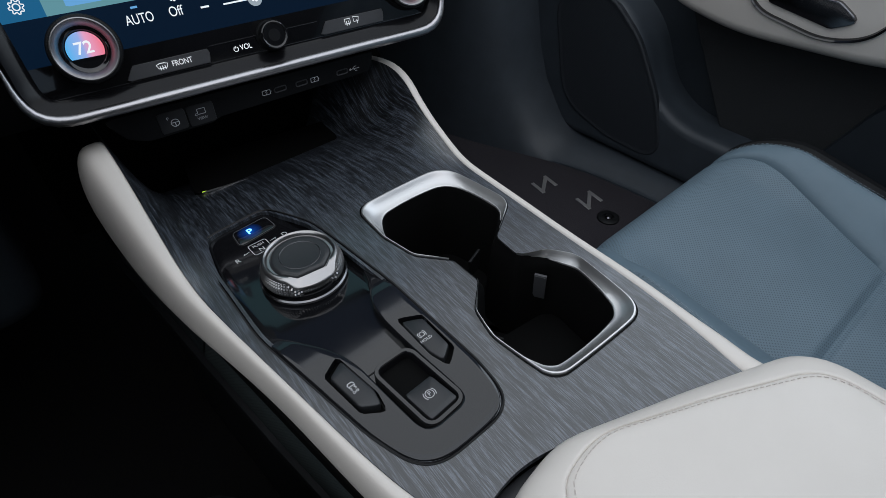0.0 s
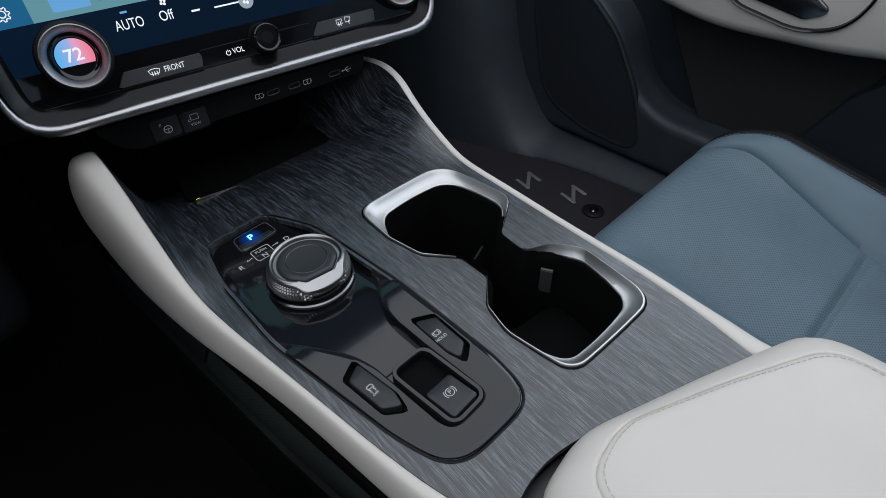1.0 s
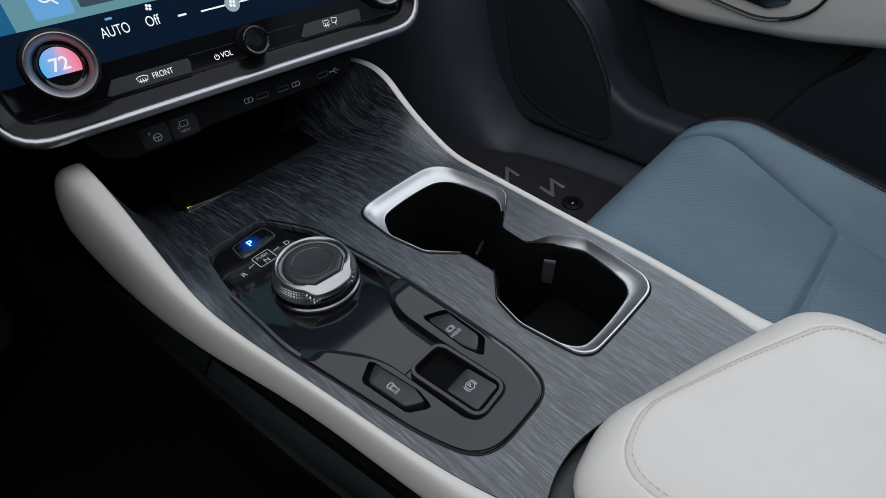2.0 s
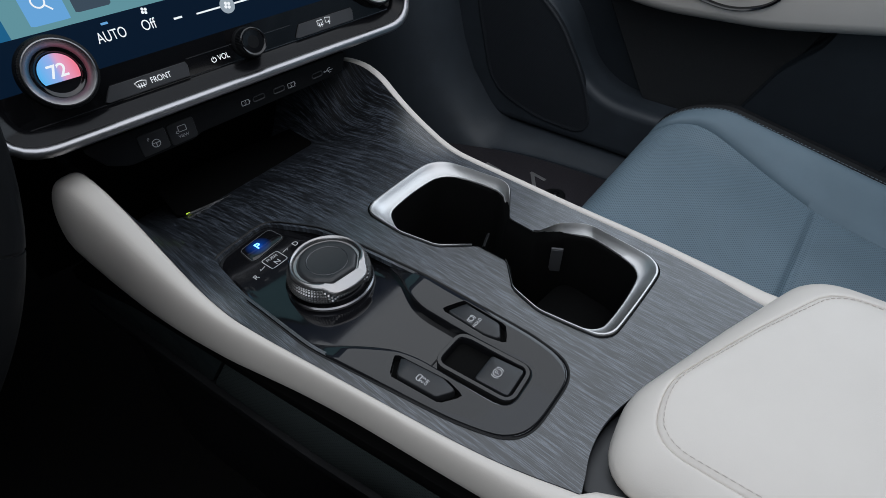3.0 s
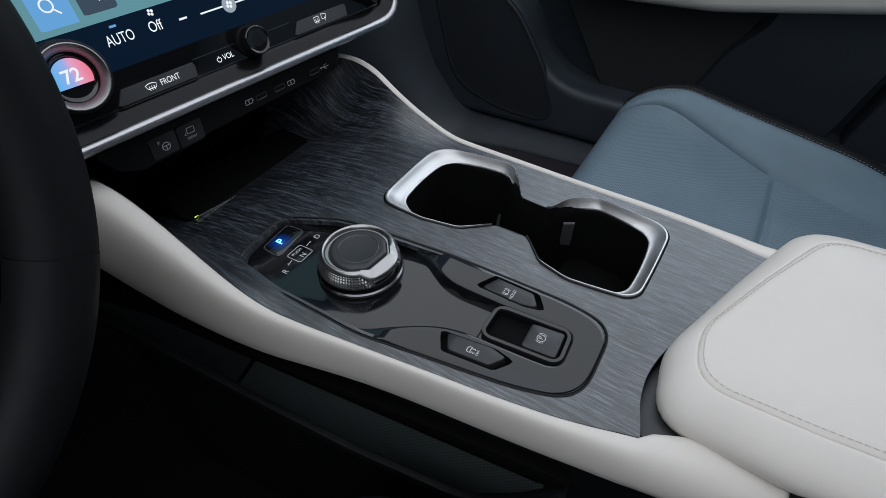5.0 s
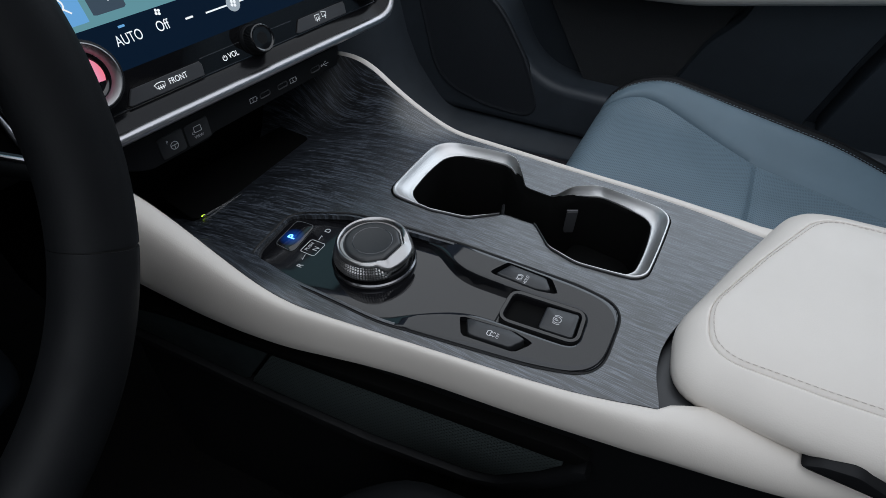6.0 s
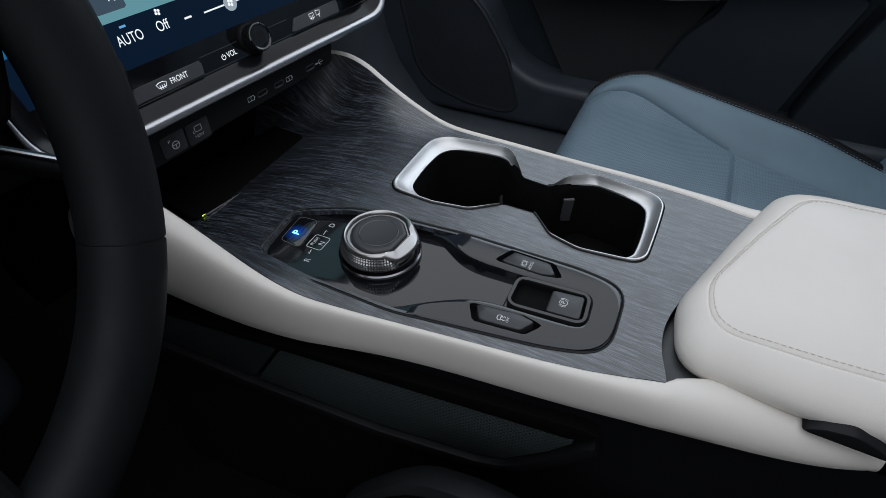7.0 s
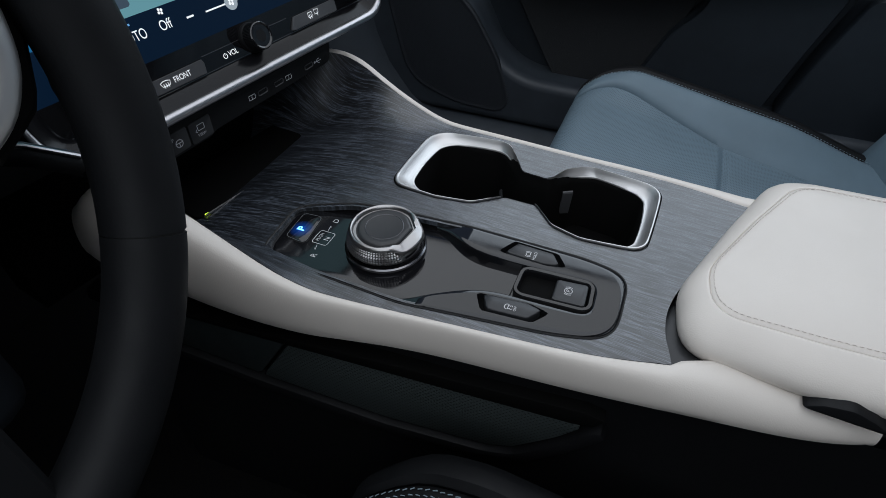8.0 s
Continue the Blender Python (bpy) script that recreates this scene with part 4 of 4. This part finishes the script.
def build_display():
    hull = resample(rounded([(-95, -21, 30), (237, -21, 30), (248, 190, 14), (-106, 190, 14)]), 160)
    part("housing", loft([ring_at(hull, -26, 8), ring_at(hull, -16, 1), ring_at(hull, -2, 0), ring_at(hull, 4, 1.5), ring_at(hull, 6.5, 4), ring_at(hull, 3, 11), ring_at(hull, 0.2, 15), ring_at(hull, -1.5, 16)]), HOUSING, display, "matt black housing with a rolled edge")
    glass = inset(hull, 12)
    part("glass", slab(glass, -1.2, 0.4, 0.2), PIANO, display, "black display glass")
    rail = inset(hull, 0.6)
    run = [q for q in rail if q.y < 30]
    k = next(i for i in range(len(run)) if (run[i] - run[i - 1]).length > 20)
    run = run[k:] + run[:k]
    part("chrome_strip", tube([(mm(q.x), mm(q.y), mm(6.0)) for q in run], lambda s: 0.0040 * min(1, 7 * s + 0.15, 7 * (1 - s) + 0.15), 12), SATIN, display, "satin chrome lower edge")

    def lit(name, bm, mat, label="", parent=display):
        return part(name, bm, mat, parent, label)

    ui = lit("climate_bar", flat(-84, 226, 16.5, 45.5, 0.5), SCREEN, "lit navy climate bar")
    lit("map_view", flat(-58, 232, 45.5, 176, 0.5), SCREEN_MAP, "lit teal map view")
    lit("side_bar", flat(-90, -58, 45.5, 176, 0.5), SCREEN_BLUE, "lit blue side bar")
    z = 0.62
    tile = lit("search_tile", slab(quad((-45, 49), (-22, 49), (-22, 73), (-45, 73), r=0.6), 0.5, z, 0.02), SCREEN_TILE, "bright blue search tile")
    part("icon", strokes((arc(-35, 62, 3.6, 0, 360, 24), False), ([(-32.4, 59.4), (-29, 56)], False), width=1.0), SCREEN_INK, tile).location = (0, 0, mm(z + 0.05))
    tile = lit("zoom_tile", slab(quad((-18, 51), (4, 51), (4, 76), (-18, 76), r=0.6), 0.5, z, 0.02), SCREEN_SLATE, "slate map zoom tile")
    part("icon", strokes(([(-13, 66), (-9, 62.5)], False), ([(-9, 65.5), (-9, 62.5), (-12, 62.5)], False), ([(-1, 56.5), (-5, 60)], False), ([(-5, 57), (-5, 60), (-2, 60)], False), width=0.9), SCREEN_INK, tile).location = (0, 0, mm(z + 0.05))
    gear = lit("settings_icon", strokes((arc(-72, 54, 2.0, 0, 360, 16), False), ([(-72 + (4.4 if i % 4 < 2 else 3.3) * math.cos(i * math.pi / 16), 54 + (4.4 if i % 4 < 2 else 3.3) * math.sin(i * math.pi / 16)) for i in range(32)], True), width=0.7), SCREEN_INK)
    gear.location = (0, 0, mm(z))
    put = lambda x, y, h=z, w=0.74: Matrix.Translation((mm(x), mm(y), mm(h))) @ Matrix.Diagonal((w, 1, 1, 1))
    lettering("AUTO", 0.0094, SCREEN_INK, ui, put(-4.8, 33.4, z, 0.72), "reading")
    lettering("Off", 0.0094, SCREEN_INK, ui, put(20, 33.6, z, 0.78), "reading")
    part("auto_mark", slab(quad((-8, 40.6), (-3.5, 40.6), (-3.5, 42), (-8, 42), r=0.3), 0.5, z, 0.02), SCREEN_TILE, ui)
    for cx, cy, s in ((21, 42.4, 0.85), (78, 32, 1.0)):
        blades = []
        for k in range(4):
            a = math.pi / 2 * k + 0.5
            blades.append(slab([Vector((cx + 1.7 * s * math.cos(a) + 1.15 * s * math.cos(t), cy + 1.7 * s * math.sin(a) + 1.15 * s * math.sin(t))) for t in (2 * math.pi * q / 12 for q in range(12))], z + 0.1, z + 0.16, 0.02))
        part("fan_icon", joined(*blades), SCREEN_INK, ui)
    knob = part("slider_knob", slab([Vector((78 + 5.6 * math.cos(t), 32 + 5.6 * math.sin(t))) for t in (2 * math.pi * q / 40 for q in range(40))], 0.5, z + 0.06, 0.02), SCREEN_GREY, ui, "grey slider knob")
    part("slider_track", flat(54, 112, 31.5, 32.6, z), SCREEN_INK, ui)
    part("minus_mark", flat(37.5, 43.5, 32.2, 33.5, z), SCREEN_INK, ui)

    def key(x0, x1, label):
        return part("climate_key", loft([ring_at(quad((x0, -5.0), (x1 - 2, -5.0), (x1, 5.0), (x0 + 7, 5.0), r=0.8), h, d) for h, d in ((0, 0), (1.6, 0), (2.1, 0.4))]), KEY, display, label)

    front = key(-29, 33, "dark grey windscreen defrost key")
    lettering("FRONT", 0.0056, SCREEN_INK, front, put(11.5, 0.2, 2.2, 0.80), "print")
    part("icon", strokes(([(-6.5, 1.6), (-4, 2.4), (-1, 2.4), (1.5, 1.6), (0.4, -1.0), (-5.4, -1.0)], True), ([(-4.2, -2.2), (-4.2, 0.7)], False), ([(-2.5, -2.2), (-2.5, 0.7)], False), ([(-0.8, -2.2), (-0.8, 0.7)], False), width=0.5), SCREEN_INK, front).location = (mm(0), 0, mm(2.2))
    rear = key(121, 181, "dark grey rear defrost key")
    part("icon", strokes(([(144, -0.6), (149, -0.6), (149, 3.2), (144, 3.2)], True), ([(152, 0), (156, 0), (157, 3), (152, 4)], True), ([(145.5, -2), (145.5, 1.5)], False), ([(147.5, -2), (147.5, 1.5)], False), ([(155, -2), (155, 1)], False), width=0.55), SCREEN_INK, rear).location = (0, 0, mm(2.2))
    part("shelf_line", tube([(mm(-80), mm(-5.6), mm(0.6)), (mm(228), mm(-5.6), mm(0.6))], 0.0003, 6), DARK_CHROME, display)
    part("shelf_line", tube([(mm(33), mm(6.2), mm(0.6)), (mm(121), mm(6.2), mm(0.6))], 0.0003, 6), DARK_CHROME, display)
    lettering("VOL", 0.0056, SCREEN_INK, display, put(60.0, 0.2, 0.7, 0.85), "print")
    part("power_icon", strokes((arc(52.2, 0, 1.7, 120, 420, 16), False), ([(52.2, 0.4), (52.2, 2.3)], False), width=0.5), SCREEN_INK, display).location = (0, 0, mm(0.7))

    vol = part("volume_dial", turned([(11.4, 0), (11.4, 3), (10.6, 4)], 72), BLACK, display, "small knurled black volume dial")
    vol.location = (mm(81), mm(4), mm(0.4))
    cols = 120
    part("grip", loft([[(mm((10.2 + (0.35 if i % 2 else 0)) * math.cos(2 * math.pi * i / cols)), mm((10.2 + (0.35 if i % 2 else 0)) * math.sin(2 * math.pi * i / cols)), mm(h)) for i in range(cols)] for h in (3, 13)]), BLACK, vol, "", 12)
    part("cap", turned([(10.1, 12.6), (10.1, 13.6), (9.4, 14.2), (8.6, 14.0), (8.0, 13.2), (1, 12.8)], 72), PIANO, vol)

    def temp_dial(x, y, shown):
        d = part("temperature_dial", turned([(23.0, 0), (23.0, 2.5), (22, 4)], 96), BLACK, display, "temperature dial with a lit face")
        d.location = (mm(x), mm(y), mm(0.3))
        n = 160
        part("grip", loft([[(mm((21.6 + (0.4 if i % 2 else 0)) * math.cos(2 * math.pi * i / n)), mm((21.6 + (0.4 if i % 2 else 0)) * math.sin(2 * math.pi * i / n)), mm(h)) for i in range(n)] for h in (3.5, 11.0)] + [[(mm(20.4 * math.cos(2 * math.pi * i / n)), mm(20.4 * math.sin(2 * math.pi * i / n)), mm(11.8)) for i in range(n)]], True, False), BLACK, d, "", 12)
        part("ring", loft([[(mm(r * math.cos(t)), mm(r * math.sin(t)), mm(h)) for t in (2 * math.pi * i / 96 for i in range(96))] for r, h in ((20.4, 11.6), (20.0, 12.4), (19.4, 12.6), (18.8, 12.2), (15.6, 8.6), (14.8, 6.6))], False, False), RING, d, "satin metal ring")
        part("well", turned([(15.4, 1), (15.4, 7.4), (12.4, 7.0), (12.2, 6.8)], 72), PIANO, d)
        if shown:
            seg = [Vector((11.4 * math.cos(radians(t)), 11.4 * math.sin(radians(t)))) for t in range(-28, 209, 6)]
            f = part("face", slab(seg, 7.6, 8.6, 0.05), FACE, d, "lit blue to pink dial face")
            lettering("72", 0.0112, SCREEN_INK, f, Matrix.Translation((mm(-0.4), mm(0.8), mm(8.75))), "reading", bold=0.00015)

    temp_dial(-45, 21.5, True)
    temp_dial(207, 21.5, True)


build_display()


def build_switch_bank():
    at = Matrix.Translation((0.0009, 0.1631, 0.589)) @ Matrix.Rotation(radians(-8.5), 4, "Z") @ Matrix.Rotation(radians(90), 4, "X")
    s = thing("switch_bank", "black switch and charging port strip under the screen", "switch bank", at)
    out = resample(rounded([(-56, -29, 3), (168, -29, 3), (163, -46.5, 4), (26, -50, 6), (20, -53, 4), (-30, -54, 5), (-44, -48, 8)]), 110)
    part("plate", slab(out, -14, 0, 0.8), BLACK, s, "soft black strip")
    put = lambda x, y, h=0.9: Matrix.Translation((mm(x), mm(y), mm(h)))
    for x0, kind in ((-19.5, "p"), (2.5, "v")):
        o = quad((x0, -51.5), (x0 + 20.5, -51.0), (x0 + 20.5, -34), (x0, -34.5), r=2)
        part("key_gap", slab(inset(o, -0.6), -0.5, 0.12, 0.05), GROOVE, s)
        k = part("key", slab(o, -0.5, 0.8, 0.5), BUTTON, s, "black key with grey print")
        if kind == "p":
            lettering("P", 0.0036, INK_DIM, k, put(x0 + 7.0, -39.6), "print")
            part("icon", strokes((arc(x0 + 11.5, -44, 3.0, 0, 360, 20), False), ([(x0 + 8.6, -43.6), (x0 + 14.4, -43.6)], False), ([(x0 + 11.5, -43.6), (x0 + 11.5, -46.8)], False), width=0.6), INK_DIM, k).location = (0, 0, mm(0.9))
        else:
            lettering("VIEW", 0.0033, INK_DIM, k, put(x0 + 10.2, -46.2), "print")
            part("icon", strokes((rounded([(x0 + 7.5, -42.5, 0.6), (x0 + 13.5, -42.5, 0.6), (x0 + 13.5, -38, 0.6), (x0 + 7.5, -38, 0.6)], 3), True), ([(x0 + 6.6, -41), (x0 + 5.2, -42.6), (x0 + 6.8, -43.4)], False), width=0.5), INK_DIM, k).location = (0, 0, mm(0.9))
    for x in (79, 98, 136):
        o = resample(rounded([(x - 5.6, -43, 2.4), (x + 5.6, -42.6, 2.4), (x + 5.6, -37.6, 2.4), (x - 5.6, -38, 2.4)]), 40)
        port = part("charging_port", loft([ring_at(o, 0), ring_at(o, 0.5, 0.1), ring_at(o, 0.6, 0.5), ring_at(o, 0.1, 1.0), ring_at(o, -4, 1.2)], False, True), KEY, s, "oval charging port")
        part("tongue", box(mm(x - 3), mm(x + 3), mm(-40.8), mm(-39.8), mm(-3.5), mm(-0.6)), BLACK, port)
    for x in (67, 110):
        part("icon", strokes((rounded([(x - 3.4, -42.2, 0.4), (x + 3.2, -42.2, 0.4), (x + 3.2, -38.4, 0.4), (x - 3.4, -38.4, 0.4)], 2), True), ([(x + 3.8, -41), (x + 3.8, -39.6)], False), ([(x + 0.8, -38.2), (x - 0.8, -40.4), (x + 0.6, -40.4), (x - 0.8, -42.4)], False), width=0.5), INK_DIM, s).location = (0, 0, mm(0.12))
    part("icon", strokes(([(144, -40.2), (152.5, -40.2)], False), ([(146, -40.2), (148, -38.2), (150, -38.2)], False), ([(147, -40.2), (149, -42.2), (150.5, -42.2)], False), (arc(144, -40.2, 0.7, 0, 360, 10), False), width=0.55), INK_DIM, s).location = (0, 0, mm(0.12))


build_switch_bank()


# ---------------------------------------------------------------- dashboard
def build_dash():
    d = thing("dashboard", "dark soft-touch dashboard over the footwells", "dashboard", kind="structure")
    turn = Matrix.Translation((0.0009, 0.1631, 0)) @ Matrix.Rotation(radians(-8.5), 4, "Z")
    part("centre_stack", box(-0.13, 0.225, 0.014, 0.26, 0.560, 0.598, 0.004, 2), BLACK, d).matrix_local = turn
    part("screen_mount", box(-0.06, 0.20, 0.105, 0.26, 0.599, 0.80, 0.004, 2), BLACK, d).matrix_local = turn
    part("recess_back", box(-0.12, 0.20, 0.085, 0.13, 0.42, 0.5595), PIT, d).matrix_local = turn
    # body mostly unseen; its driver side is added to keep light off the footwell
    rings = []
    for x in (-0.858, -0.4, -0.25, -0.12, 0.0, 0.3, 0.60, 0.735):
        yb = interp(x, (-0.9, 0.14), (-0.25, 0.15), (-0.12, 0.17), (0.0, 0.25), (0.3, 0.36), (0.735, 0.40))
        zb = interp(x, (-0.9, 0.60), (-0.12, 0.60), (0.1, 0.62), (0.3, 0.68), (0.735, 0.70))
        sec = [(yb + 0.02, zb - 0.01), (yb, zb + 0.01), (yb - 0.005, zb + 0.06), (yb + 0.02, 0.82), (yb + 0.08, 0.86), (0.86, 0.87), (0.86, zb - 0.01)]
        rings.append([(x, y, z) for y, z in sec])
    part("body", loft(rings), BLACK, d, "", 60)
    part("knee_bolster", box(-0.62, -0.15, 0.24, 0.5, 0.36, 0.595, 0.03, 3), DARK, d, "dark knee bolster")


build_dash()


# ---------------------------------------------------------------- seats
def build_seat(name, label, cx, y0, zf, slope, mats, mirror):
    s = thing(name, label, "car seat", pose(cx, y0, 0))
    mid, wing, flank, thread = mats

    def height(dx, y):
        lift = 0.034 * smoothstep(0.100, 0.168, abs(dx)) * smoothstep(0.0, -0.10, y) * (1 - 0.5 * smoothstep(-0.30, -0.46, y))
        z = zf + slope * y + lift
        e = y + 0.045
        if e > 0:
            z -= 0.045 - math.sqrt(max(0, 0.045 ** 2 - min(e, 0.045) ** 2))
        z -= 0.0055 * math.exp(-((y + 0.235) / 0.005) ** 2) * smoothstep(0.104, 0.088, abs(dx))
        z += 0.004 * (smoothstep(-0.245, -0.275, y) - 1) * smoothstep(-0.15, -0.235, y) * smoothstep(0.12, 0.09, abs(dx)) * 0.4
        return z + 0.006 * smoothstep(0.11, 0.0, abs(dx)) * smoothstep(-0.02, -0.2, y)

    ys = [0.0, -0.0005, -0.002, -0.005, -0.010, -0.017, -0.026, -0.036, -0.048] + sorted([-0.06 - 0.0125 * i for i in range(34)] + [-0.235 + 0.0025 * i for i in range(-4, 5) if i], reverse=True)

    def seam(y):
        return interp(y, (-0.42, 0.094), (-0.235, 0.104), (-0.14, 0.124), (-0.06, 0.140), (0.0, 0.142))

    def strip(a, b, n, edge=0.006):
        rows = []
        for y in ys:
            row = []
            for i in range(n + 1):
                fit = lambda v: math.copysign(seam(y), v) if abs(v) == 0.113 else v
                dx = fit(a) + (fit(b) - fit(a)) * i / n
                groove = edge if i in (0, n) else (edge * 0.25 if i in (1, n - 1) else 0)
                row.append((dx * (1 - 0.10 * smoothstep(-0.06, 0.0, y)), y, height(dx, y) - groove))
            rows.append(row)
        rows = [[(x, 0.004, z - 0.22) for x, y, z in rows[0]], [(x, 0.003, z - 0.05) for x, y, z in rows[0]]] + rows
        low = [[(x, y, z - 0.012) for x, y, z in r] for r in rows]
        return loft([list(r) + list(reversed(l)) for r, l in zip(rows, low)])

    part("cushion_centre", strip(-0.113, 0.113, 24), mid, s, "perforated seat centre")
    part("cushion_bolster", strip(0.113, 0.172, 12), wing, s, "smooth seat bolster")
    part("cushion_bolster", strip(-0.172, -0.113, 12), wing, s, "smooth seat bolster")
    for sg in (1, -1):
        rings = []
        for y in ys:
            h = height(0.172, y)
            k = 1 - 0.10 * smoothstep(-0.06, 0.0, y)
            rings.append([(sg * 0.1725 * k, y, h - 0.004), (sg * 0.177 * k, y, h + 0.001), (sg * 0.186 * k, y, h + 0.001), (sg * 0.195 * k, y, h - 0.006), (sg * 0.202 * k, y, h - 0.022), (sg * 0.205 * k, y, h - 0.06), (sg * 0.205 * k, y, h - 0.16), (sg * 0.17 * k, y, h - 0.16)])
        part("cushion_side", loft(rings), flank, s, "black leather seat side")
        path = [(sg * 0.163 * (1 - 0.10 * smoothstep(-0.06, 0.0, y)), y, height(0.163, y) + 0.0002) for y in ys[4:]]
        path2 = [(x + sg * 0.0032, y, z + 0.0008) for x, y, z in path]
        part("stitching", joined(stitches(path, 0.003, 0.0022, 0.00035, 0.0006), stitches(path2, 0.003, 0.0022, 0.00035, -0.0006)), thread, s, "pale twin stitching")
    part("base", box(-0.17, 0.17, -0.45, -0.03, 0.137, zf - 0.13, 0.01, 2), BLACK, s, "black seat base")
    # backrest
    rings = []
    for j in range(14):
        z = zf - 0.14 + 0.62 * j / 13
        yb = -0.455 - 0.20 * (j / 13)
        k = 1 - 0.18 * (j / 13)
        sec = []
        for i in range(25):
            dx = -0.235 + 0.47 * i / 24
            lift = 0.05 * smoothstep(0.11, 0.19, abs(dx)) - 0.05 * smoothstep(0.20, 0.235, abs(dx))
            sec.append((dx * k, yb + lift, z))
        sec += [(0.22 * k, yb - 0.10, z), (-0.22 * k, yb - 0.10, z)]
        rings.append(sec)
    part("backrest", loft(rings), wing, s, "smooth leather backrest", 60)
    return s


build_seat("passenger_seat", "slate blue leather passenger seat with perforated centre", 0.448, -0.026, 0.367, 0.19, (BLUE_PERF, BLUE, BLACK_LEATHER, PALE_STITCH), 1)
build_seat("driver_seat", "black leather driver seat with pale twin stitching", -0.290, -0.030, 0.412, 0.12, (BLACK_LEATHER, BLACK_LEATHER, BLACK_LEATHER, PALE_STITCH), 1)


# ---------------------------------------------------------------- steering wheel
def build_wheel():
    m = Matrix.Translation((-0.292, 0.048, 0.692)) @ Matrix.Rotation(radians(90 - 12.5), 4, "X")
    w = thing("steering_wheel", "black leather steering wheel with a satin metal spoke trim", "steering wheel", m)
    R, r = 0.1685, 0.0165

    def arc_tube(a0, a1, rad, n=40):
        return tube([(R * math.cos(radians(a0 + (a1 - a0) * i / n)), R * math.sin(radians(a0 + (a1 - a0) * i / n)), 0) for i in range(n + 1)], rad, 20)

    part("rim", arc_tube(-28.7, 208.7, r, 90), BLACK_LEATHER, w, "black leather upper rim")
    part("rim", arc_tube(-151.2, -29.1, r, 60), BLACK_LEATHER, w, "black leather lower rim")
    part("rim_seam", arc_tube(-29.2, -28.6, r * 0.955, 2), GROOVE, w)
    part("hub", loft([ring_at(resample(rounded([(-75, -60, 40), (75, -60, 40), (85, 50, 40), (-85, 50, 40)]), 60), z, d) for z, d in ((-30, 6), (-5, 0), (8, 6), (14, 20))]), BLACK, w, "soft black hub pad")
    for sg in (1, -1):
        part("spoke", loft([ring_at(resample(rounded([(sg * 60, -24, 8), (sg * 104, -26, 12), (sg * 130, -14, 14), (sg * 140, 6, 12), (sg * 138, 38, 12), (sg * 112, 54, 12), (sg * 60, 50, 8)]), 40), z, d) for z, d in ((-16, 3), (-2, 0), (3, 3))]), BLACK, w, "black switch spoke")
        part("spoke_back", loft([ring_at(resample(rounded([(sg * 60, -34, 8), (sg * 112, -40, 12), (sg * 146, -24, 14), (sg * 160, 6, 8), (sg * 158, 70, 8), (sg * 60, 76, 8)]), 50), z, d) for z, d in ((-18, 3), (-10, 0), (-7, 3))]), PIT, w, "matt black spoke backing")
        part("spoke_trim", tube([(sg * mm(q.x), mm(q.y), mm(3)) for q in path_of([(90, 60), (120, 54), (137, 41), (143, 22), (141, 3), (134, -12), (121, -22), (96, -27)], 40)], 0.0055, 14, False, 0.5), SILVER, w, "satin metal spoke trim")
    for sg in (1, -1):
        part("spoke", loft([ring_at(resample(rounded([(sg * 0, -72, 6), (sg * 52, -66, 10), (sg * 66, -98, 14), (sg * 62, -156, 6), (sg * 36, -162, 6)]), 40), z, d) for z, d in ((-14, 3), (-2, 0), (3, 3))]), BLACK, w, "black lower spoke")
    col = thing("steering_column", "black steering column shroud with a control stalk", "steering column", m)
    part("shroud", loft([ring_at(resample(rounded([(-55, -60, 25), (55, -60, 25), (50, 45, 25), (-50, 45, 25)]), 50), z, 0) for z in (-200, -46)]), BLACK, col)
    inv = m.inverted()
    run = [Vector(q) for q in ((-0.215, 0.115, 0.662), (-0.170, 0.092, 0.655), (-0.146, 0.082, 0.643), (-0.128, 0.080, 0.6275))]
    part("stalk", tube([inv @ (q - Vector((0, 0, 0.004))) for q in run], lambda s: 0.0045 + 0.001 * s, 12), BLACK, col, "black wiper stalk")
    part("stalk_trim", tube([inv @ (q + Vector((0, -0.004, 0.001))) for q in run[1:]], lambda s: 0.0005 + 0.0008 * s, 8), CHROME, col, "thin chrome line on the stalk")


build_wheel()
